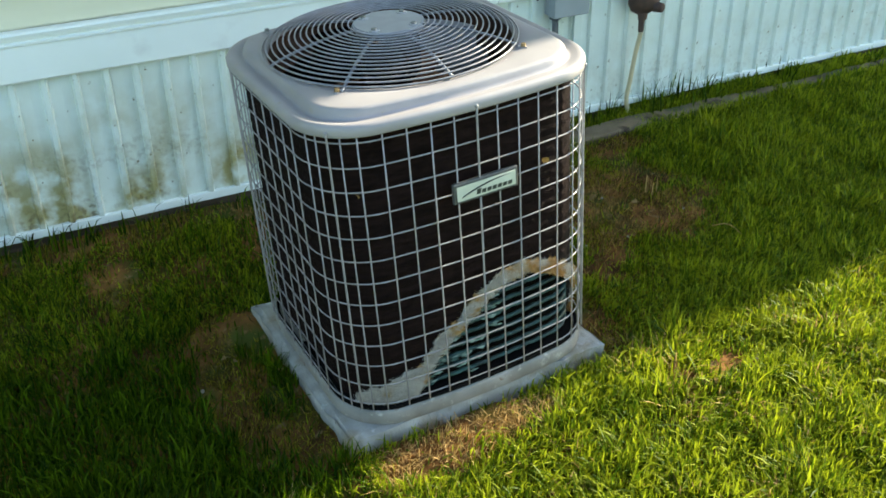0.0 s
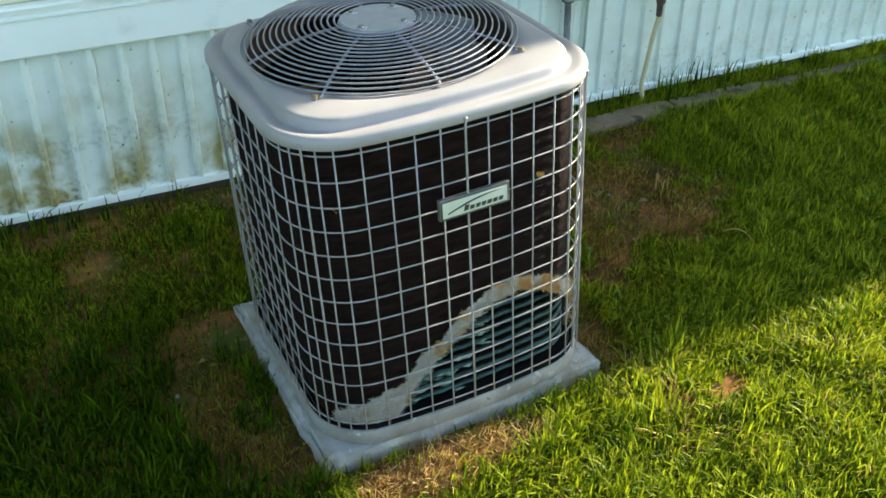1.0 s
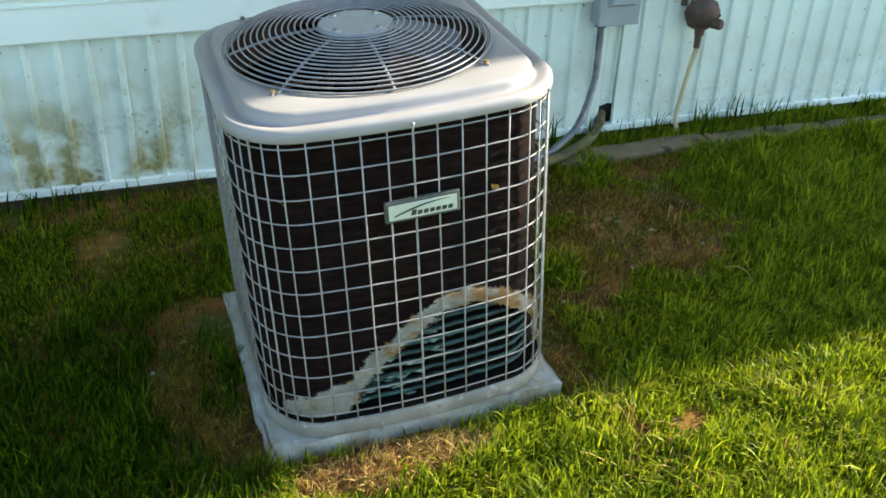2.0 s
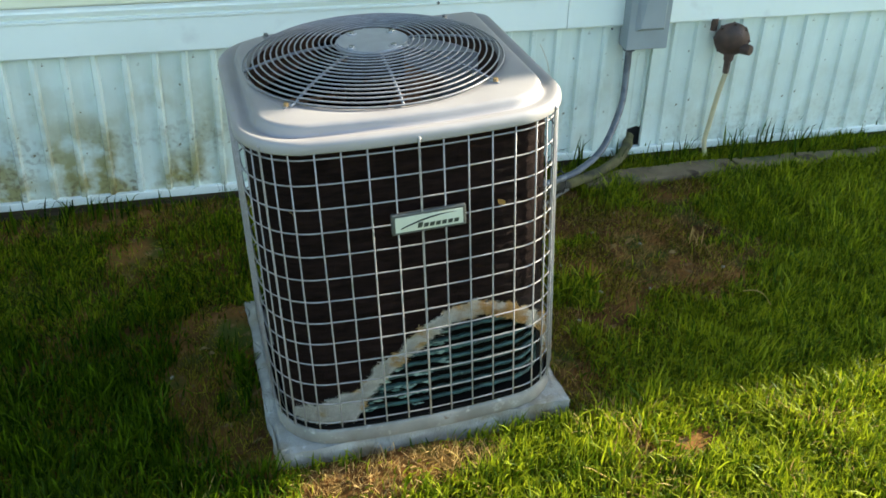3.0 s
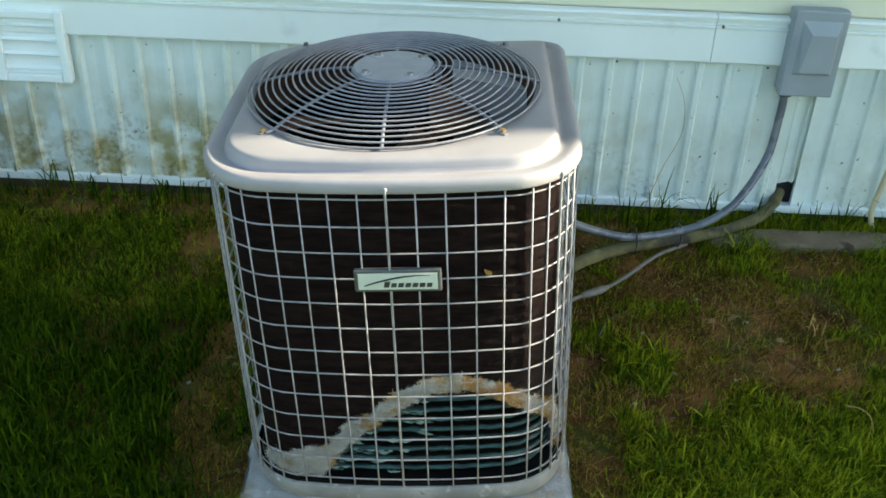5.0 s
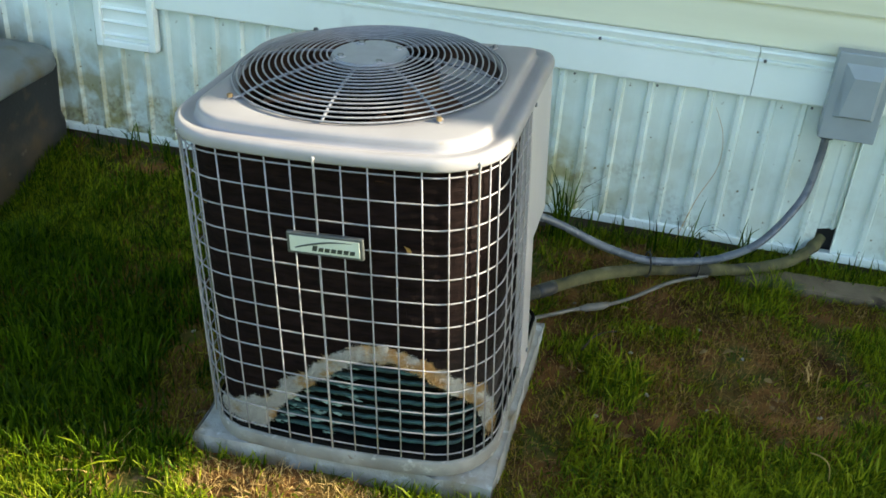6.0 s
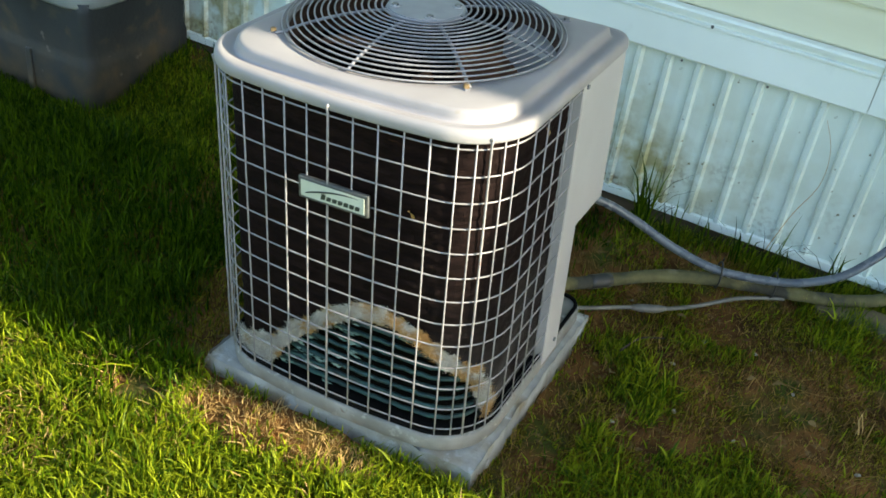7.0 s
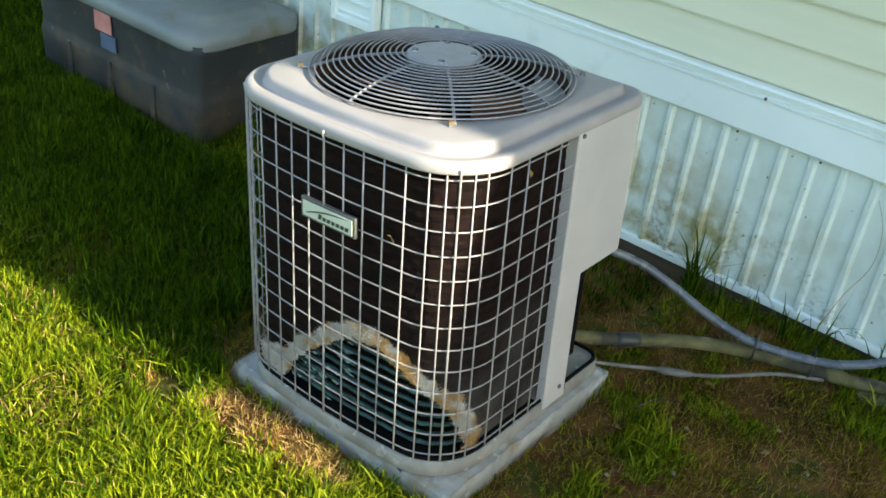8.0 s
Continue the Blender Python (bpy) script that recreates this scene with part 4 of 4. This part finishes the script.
def build_chest():
    c = thing("storage_chest", "dark weathered plastic storage chest with a grey lid, splashed with mud", "storage chest", pose(-1.84, 0.677, 0.0))
    rings = []
    for grow, z in ((-0.012, 0.002), (0.0, 0.014), (0.001, 0.016), (0.004, 0.15), (0.003, 0.165), (-0.002, 0.185), (-0.003, 0.2), (0.002, 0.34), (0.002, 0.372)):
        rings.append([Vector((x, y, z)) for x, y in rounded_plan(-0.49 - grow, 0.49 + grow, -0.235 - grow, 0.235 + grow, 0.035)])
    part("body", ring_loft(rings, True, True), BIN, c, "dark blue-grey body stained with mud", smooth=True)
    rings = []
    for grow, z in ((0.004, 0.352), (0.016, 0.352), (0.02, 0.36), (0.018, 0.392), (0.006, 0.408), (-0.02, 0.416), (-0.05, 0.42), (-0.065, 0.436), (-0.09, 0.44)):
        rings.append([Vector((x, y, z)) for x, y in rounded_plan(-0.49 - grow, 0.49 + grow, -0.235 - grow, 0.235 + grow, 0.1 if grow > -0.03 else 0.08)])
    part("lid", ring_loft(rings, True, True), LID, c, "faded grey lid with rounded corners", smooth=True)
    part("back_ridge", box_bm(-0.4, 0.3, 0.06, 0.2, 0.437, 0.53, 0.03, 4), BIN, c, "dark raised ridge along the back of the lid", smooth=True)
    for x in (-0.28, -0.02, 0.24):
        part("rib", box_bm(x - 0.012, x + 0.012, -0.246, -0.232, 0.02, 0.165, 0.004), BIN, c)
    part("red_sticker", box_bm(-0.09, 0.01, -0.2445, -0.2412, 0.272, 0.345), LABEL_RED, c, "faded red and white sticker")
    part("blue_sticker", box_bm(-0.06, 0.03, -0.2435, -0.239, 0.21, 0.268), LABEL_BLUE, c, "faded blue sticker")


build_chest()


# ---- edging ----
def build_edging():
    rnd = random.Random(8)
    edge = thing("lawn_edging", "low grey-brown concrete lawn edging along the house, half overgrown", "edging", kind="structure")
    x = 0.88
    k = 0
    while x < 5.5:
        ln = 0.6 + rnd.uniform(-0.03, 0.03)
        bm = box_bm(x, x + ln - 0.008, 0.772, 0.862, -0.05, 0.088, 0.008, 2)
        bmesh.ops.subdivide_edges(bm, edges=[e for e in bm.edges if abs(e.verts[0].co.x - e.verts[1].co.x) > 0.2], cuts=10)
        for v in bm.verts:
            v.co.z += 0.006 * noise.noise(v.co * 7) + 0.01 * noise.noise((v.co.x * 1.1, 0, 4))
            v.co.y += 0.005 * noise.noise((v.co.x * 5, 2, 4))
        part("edging_stone", bm, EDGING, edge, smooth=False)
        x += ln
        k += 1


build_edging()


# ---- grass ----
def patch(x, y):
    """How bare the lawn is, 0 to 1."""
    n1 = noise.fractal((x * 2.6, y * 2.6, 4.1), 0.7, 2.0, 4)
    bare = 0.0
    for cx, cy, rx, ry, amount in ((-0.37, 0.02, 0.14, 0.36, 1.25), (-0.62, 0.3, 0.3, 0.3, 0.32), (-0.5, 0.66, 0.4, 0.22, 0.4), (0.62, 0.78, 0.45, 0.1, 0.95), (0.92, 0.36, 0.3, 0.26, 1.35), (0.62, 0.25, 0.2, 0.25, 0.9), (0.6, 0.55, 0.5, 0.22, 1.2), (-0.04, -0.375, 0.24, 0.05, 1.7),
                                   (-0.42, -0.43, 0.12, 0.05, 0.7), (0.44, -0.02, 0.08, 0.32, 1.3), (1.0, 0.72, 0.4, 0.1, 0.8), (-0.9, 0.88, 0.8, 0.07, 1.1), (0.6, -0.46, 0.14, 0.07, 0.7), (-0.72, 0.33, 0.15, 0.14, 0.4)):
        d = ((x - cx) / rx) ** 2 + ((y - cy) / ry) ** 2
        bare = max(bare, amount * math.exp(-d * 0.9))
    return bare * (1 + 1.3 * noise.noise((x * 9, y * 9, 1.7)) + 0.6 * noise.noise((x * 23, y * 23, 6.1))) + 0.35 * n1


def blocked(x, y):
    if abs(x - 0.042) < 0.345 and -0.304 < y < 0.345:
        return True
    if -2.33 < x < -1.35 and 0.445 < y < 0.92:
        return True
    return y > 0.935 or (x > 1.0 and 0.785 < y < 0.85)


def blades(name, label, count, region, height, width, material, keep, seed, lean=0.5, category="grass", curl=2.0):
    """Many tapered, bent blades in one mesh."""
    rnd = np.random.RandomState(seed)
    x0, x1, y0, y1 = region
    px, py = rnd.uniform(x0, x1, count), rnd.uniform(y0, y1, count)
    tuft = rnd.uniform(0, 1, count)
    ok, zs, hs = np.zeros(count, bool), np.zeros(count), np.ones(count)
    for i in range(count):
        x, y = px[i], py[i]
        if blocked(x, y):
            continue
        k = keep(x, y)
        if tuft[i] < k:
            ok[i] = True
            zs[i] = lie(x, y) - 0.014
            hs[i] = 0.55 + 0.45 * min(1.0, k) + 0.5 * noise.noise((x * 9, y * 9, 2.2))
    px, py, zs, hs = px[ok], py[ok], zs[ok], hs[ok]
    m = len(px)
    h = hs * height * rnd.uniform(0.45, 1.25, m)
    w = width * rnd.uniform(0.6, 1.3, m)
    field = np.array([noise.noise((a * 5, b * 5, 7.7)) for a, b in zip(px, py)])
    face, bend = rnd.uniform(0, 2 * np.pi, m), field * 6 + rnd.normal(0, 1.7, m)
    amount = h * np.abs(rnd.normal(0, lean, m)).clip(0, 1.3)
    sx, sy = np.cos(face) * w / 2, np.sin(face) * w / 2
    bx, by = np.cos(bend) * amount, np.sin(bend) * amount
    co = np.zeros((m, 7, 3))
    for j, (f, wide) in enumerate(((0.0, 0.8), (0.4, 1.0), (0.75, 0.65))):
        cx, cy = px + bx * f ** curl, py + by * f ** curl
        cz = zs + h * f * (1 - 0.25 * f * amount / np.maximum(h, 1e-4))
        co[:, 2 * j] = np.stack([cx - sx * wide, cy - sy * wide, cz], -1)
        co[:, 2 * j + 1] = np.stack([cx + sx * wide, cy + sy * wide, cz], -1)
    co[:, 6] = np.stack([px + bx, py + by, zs + h * (1 - 0.3 * amount / np.maximum(h, 1e-4))], -1)
    base = (np.arange(m) * 7)[:, None]
    loops = (base + np.array([[0, 1, 3, 2, 2, 3, 5, 4, 4, 5, 6]])).ravel()
    starts = ((np.arange(m) * 11)[:, None] + np.array([[0, 4, 8]])).ravel()
    totals = np.tile([4, 4, 3], m)
    me = bpy.data.meshes.new(name)
    me.vertices.add(m * 7)
    me.vertices.foreach_set("co", co.ravel())
    me.loops.add(m * 11)
    me.loops.foreach_set("vertex_index", loops.astype(np.int32))
    me.polygons.add(m * 3)
    me.polygons.foreach_set("loop_start", starts.astype(np.int32))
    me.polygons.foreach_set("loop_total", totals.astype(np.int32))
    me.materials.append(material)
    me.update(calc_edges=True)
    me.validate()
    return tagged(new(name, me), label, category, kind="stuff")


def lawn_keep(x, y):
    return max(0.035, 1.0 - 1.35 * max(0.0, patch(x, y)))


def straw_keep(x, y):
    return min(1.0, 0.06 + 0.75 * max(0.0, patch(x, y))) * (0.3 if x < -0.25 and y > -0.3 else (0.45 if y < -0.3 else 1.0))


# on the left the bright blades stop near the edge of the eave's shadow
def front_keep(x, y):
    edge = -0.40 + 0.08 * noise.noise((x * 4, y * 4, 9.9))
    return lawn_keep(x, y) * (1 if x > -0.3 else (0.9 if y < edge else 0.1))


# on the left the shade-toned blades fill the ground behind that shadow edge
def shade_keep(x, y):
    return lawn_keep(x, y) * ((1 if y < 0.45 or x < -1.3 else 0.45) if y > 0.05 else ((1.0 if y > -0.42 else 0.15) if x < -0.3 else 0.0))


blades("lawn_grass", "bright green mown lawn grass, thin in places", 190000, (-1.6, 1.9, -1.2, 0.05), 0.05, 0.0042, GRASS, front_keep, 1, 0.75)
blades("shade_grass", "taller grass by the storage chest and house, darkened for shade", 150000, (-2.6, 0.3, -1.1, 0.94), 0.062, 0.0045, SHADE_GRASS, shade_keep, 2)
blades("lawn_grass", "green mown lawn grass with bare soil patches", 105000, (0.3, 2.6, 0.0, 0.94), 0.048, 0.0033, GRASS, lawn_keep, 6, 0.7)
blades("shade_grass", "grass along the house, its green darkened for the shade", 40000, (-3.2, -1.4, -0.42, 0.94), 0.055, 0.006, SHADE_GRASS, lawn_keep, 3)
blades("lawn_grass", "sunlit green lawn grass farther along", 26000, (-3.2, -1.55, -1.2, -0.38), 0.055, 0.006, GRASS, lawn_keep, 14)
blades("lawn_grass", "green lawn grass farther along the house", 26000, (-6.5, -3.15, -1.2, 0.94), 0.06, 0.011, GRASS, lawn_keep, 15)
blades("lawn_grass", "green lawn grass farther along the house", 26000, (3.5, 6.5, -1.2, 0.94), 0.06, 0.011, GRASS, lawn_keep, 16)
blades("lawn_grass", "green lawn grass farther along", 52000, (1.8, 3.6, -1.2, 0.94), 0.055, 0.006, GRASS, lawn_keep, 4)
blades("lawn_grass", "green lawn grass reaching away from the house", 90000, (-6.5, 6.5, -5.0, -1.15), 0.06, 0.011, GRASS, lawn_keep, 7)
blades("lawn_grass", "light green thin grass along the foot of the skirting", 34000, (-1.7, -0.2, 0.4, 0.93), 0.045, 0.0036, GRASS, lawn_keep, 19, 0.8)
blades("dry_grass", "dead tan grass and thatch on bare soil, darkened for shade", 80000, (-1.6, 2.0, -0.8, 0.94), 0.036, 0.0019, THATCH, straw_keep, 5, 1.2, curl=1.15)


def mossy_keep(x, y):
    return 0.85 if patch(x, y) > 0.12 and noise.noise((x * 6.5, y * 6.5, 15.2)) + 0.5 * noise.noise((x * 19, y * 19, 2.9)) > -0.08 else 0.12


blades("short_grass", "short olive grass and moss creeping over bare soil", 60000, (0.38, 1.7, -0.35, 0.92), 0.022, 0.0026, MOSSY, mossy_keep, 12, 0.9)
blades("short_grass", "short olive grass and moss in the house's shade", 30000, (-1.3, -0.3, -0.3, 0.93), 0.024, 0.0026, MOSSY, mossy_keep, 13, 0.9)


def strip_keep(x, y):
    return 1.0 if noise.noise((x * 10, y * 14, 3.3)) + 0.4 * noise.noise((x * 31, y * 31, 8.3)) > -0.05 - 0.5 * math.exp(-((x + 0.06) / 0.15) ** 2 - ((y + 0.37) / 0.05) ** 2) else 0.15


blades("dry_grass", "tan straw thatch along the slab's front edge", 1700, (-0.29, 0.2, -0.44, -0.32), 0.03, 0.002, STRAW, strip_keep, 11, 1.3, curl=1.15)


def litter_keep(x, y):
    return 1.0 if noise.noise((x * 5, y * 5, 31.0)) + 0.6 * noise.noise((x * 17, y * 17, 7.0)) > 0.12 else 0.06


blades("dry_grass", "pale dead blades scattered through the sunlit lawn", 16000, (-1.4, 1.9, -1.1, -0.3), 0.05, 0.0032, STRAW, litter_keep, 17, 1.1, curl=1.2)
blades("broad_grass", "coarse broad-leaved grass in the lawn", 7000, (-1.4, 1.9, -1.1, -0.28), 0.06, 0.0062, GRASS, litter_keep, 18, 0.95)


# ---- weeds, litter and small things ----
def tuft(name, label, x, y, count, height, seed, spread=0.03, material=None, lean=0.45, width=0.0065):
    """A clump of long blades standing on one root."""
    rnd = random.Random(seed)
    verts, faces = [], []
    for _ in range(count):
        a, d = rnd.uniform(0, 6.283), rnd.uniform(0, spread)
        root = Vector((d * math.cos(a), d * math.sin(a), -0.012))
        h = height * rnd.uniform(0.45, 1.1)
        w = width * rnd.uniform(0.6, 1.2)
        b = rnd.uniform(0, 6.283)
        out = Vector((math.cos(b), math.sin(b), 0)) * h * abs(rnd.gauss(0, lean))
        if root.y + out.y + y > 0.93:
            out.y = -abs(out.y)
        s_ = Vector((-math.sin(b), math.cos(b), 0)) * w / 2
        o = len(verts)
        for f, k in ((0, 0.8), (0.35, 1.0), (0.7, 0.7)):
            c = root + out * f * f + Vector((0, 0, h * f))
            verts += [c - s_ * k, c + s_ * k]
        verts.append(root + out + Vector((0, 0, h * (1 - 0.25 * min(1, out.length / h)))))
        faces += [(o, o + 1, o + 3, o + 2), (o + 2, o + 3, o + 5, o + 4), (o + 4, o + 5, o + 6)]
    ob = part(name, (verts, faces), material or SHADE_GRASS, m=pose(x, y, lie(x, y)))
    return tagged(ob, label, "weed", "weeds along the wall", "stuff")


for k, (x, y, n, h, sp) in enumerate(((0.345, 0.865, 44, 0.26, 0.04), (0.43, 0.87, 12, 0.15, 0.03), (0.63, 0.88, 12, 0.16, 0.04), (0.74, 0.885, 12, 0.2, 0.04), (0.9, 0.9, 12, 0.17, 0.04),
                                      (1.2, 0.9, 18, 0.1, 0.06), (1.3, 0.9, 16, 0.12, 0.05), (1.5, 0.9, 34, 0.14, 0.08), (1.62, 0.9, 34, 0.15, 0.09), (1.76, 0.9, 30, 0.13, 0.09), (1.95, 0.9, 26, 0.1, 0.08), (2.2, 0.9, 26, 0.11, 0.09),
                                      (-0.62, 0.89, 18, 0.08, 0.06), (-0.78, 0.89, 14, 0.08, 0.06), (-0.5, 0.9, 12, 0.07, 0.05), (-0.98, 0.89, 16, 0.09, 0.05), (-0.3, 0.9, 12, 0.09, 0.04), (-0.13, 0.88, 10, 0.08, 0.05), (-0.7, 0.9, 26, 0.1, 0.1), (-0.88, 0.88, 22, 0.1, 0.09), (-1.12, 0.89, 24, 0.12, 0.09), (-0.42, 0.88, 16, 0.09, 0.08), (1.05, 0.9, 20, 0.11, 0.09), (0.53, 0.87, 14, 0.13, 0.07), (-1.25, 0.88, 18, 0.1, 0.08))):
    tuft("weed", "tuft of long green grass growing against the skirting", x, y, n, h, 40 + k, sp)


def stem(name, label, pts, radius, material, category="twig", group=""):
    path = smooth_path(pts, 6)
    ob = part(name, tube(path, [radius * (1 - 0.6 * i / len(path)) for i in range(len(path))], 5), material, smooth=True)
    return tagged(ob, label, category, group)


stem("vine", "thin dry vine stem hanging against the skirting", [(0.70, 0.93, 0.1), (0.735, 0.932, 0.24), (0.775, 0.936, 0.35), (0.77, 0.938, 0.45), (0.735, 0.938, 0.53)], 0.0013, STRAW, "vine")
stem("twig", "short dry twig lying on the lawn", [(1.052, 0.06, 0.085), (1.07, 0.035, 0.1), (1.086, 0.012, 0.098), (1.084, -0.03, 0.09)], 0.0022, STRAW, "twig", "dry twigs")
stem("twig", "pale curved dry stalk lying on bare soil", [(0.84, 0.42, 0.078), (0.92, 0.4, 0.09), (1.0, 0.43, 0.088), (1.06, 0.5, 0.09), (1.12, 0.53, 0.085)], 0.001, THATCH, "twig", "dry twigs")
stem("twig", "small dark twig lying on bare soil", [(0.5, 0.3, 0.07), (0.53, 0.36, 0.083), (0.58, 0.4, 0.08)], 0.003, WOOD, "twig", "dry twigs")


def leaf(name, label, m, size, seed, category="leaf"):
    rnd = random.Random(seed)
    verts, faces = [], []
    for i in range(7):
        t = i / 6
        w = size * 0.32 * math.sin(math.pi * min(1, t * 0.92 + 0.06))
        z = size * (0.25 * math.sin(t * 2.4) + rnd.uniform(-0.04, 0.04))
        verts += [(size * (t - 0.5), -w, z + 0.2 * w), (size * (t - 0.5), 0, z - 0.1 * w), (size * (t - 0.5), w, z + 0.25 * w)]
    for i in range(6):
        for j in range(2):
            a = i * 3 + j
            faces.append((a, a + 3, a + 4, a + 1))
    ob = part(name, (verts, faces), LEAF, smooth=True, m=m)
    return tagged(ob, label, category, "dead leaves")


leaf("dead_leaf", "small curled tan leaf caught on the cage wires", UNIT @ pose(0.171, -0.3165, 0.566, 8, 78, 70), 0.026, 1)
leaf("dead_leaf", "small curled tan leaf caught on the cage wires", UNIT @ pose(-0.262, -0.284, 0.60, 20, 65, 40), 0.018, 2)
leaf("dead_leaf", "small curled tan leaf caught on the cage wires", UNIT @ pose(0.3335, -0.1, 0.70, 0, 80, 10), 0.02, 3)
rr = random.Random(12)
for k in range(9):
    x, y = ((0.98, 0.36), (0.62, 0.3), (-0.5, 0.1))[k % 3]
    x, y = x + rr.gauss(0, 0.12), y + rr.gauss(0, 0.13)
    leaf("dead_leaf", "brown dead leaf lying in the thin grass", pose(x, y, lie(x, y) + 0.006, rr.uniform(-30, 30), rr.uniform(-30, 30), rr.uniform(0, 360)), rr.uniform(0.018, 0.032), 20 + k)


def pebbles(count, seed):
    rnd = random.Random(seed)
    for k in range(count):
        cx, cy = ((0.9, 0.35), (0.6, 0.25), (0.75, 0.5), (-0.46, 0.0))[k % 4]
        x, y = cx + rnd.gauss(0, 0.16), cy + rnd.gauss(0, 0.03 if k % 4 == 2 else 0.14)
        if blocked(x, y):
            continue
        bm = bmesh.new()
        bmesh.ops.create_icosphere(bm, subdivisions=2, radius=1)
        sx = rnd.uniform(0.004, 0.009)
        for v in bm.verts:
            v.co *= 1 + 0.25 * noise.noise(v.co * 1.3 + Vector((k, 0, 0)))
            v.co = Vector((v.co.x * sx, v.co.y * sx * rnd.uniform(0.68, 0.72), v.co.z * sx * 0.6))
        tagged(part("pebble", bm, STONE, smooth=True, m=pose(x, y, lie(x, y) - 0.006, 0, 0, rnd.uniform(0, 360))), "small pale pebble on bare soil", "pebble", "pebbles on the soil")


pebbles(16, 4)
tuft("dead_weed", "withered brown weed standing in bare soil", 1.07, 0.37, 26, 0.075, 71, 0.02, STRAW, 0.4, 0.006)


def clump_keep(x, y):
    if patch(x, y) > 0.45:
        return 0.0
    return 0.85 if noise.noise((x * 8.5, y * 8.5, 12.4)) > 0.24 else 0.0


blades("long_grass", "longer bright tufts scattered through the lawn", 45000, (-0.3, 2.2, -1.0, 0.75), 0.078, 0.0046, GRASS, clump_keep, 9, 0.6)
blades("long_grass", "longer tufts by the storage chest, green darkened for shade", 30000, (-2.2, -0.3, -1.0, 0.8), 0.08, 0.0048, SHADE_GRASS, clump_keep, 10, 0.6)
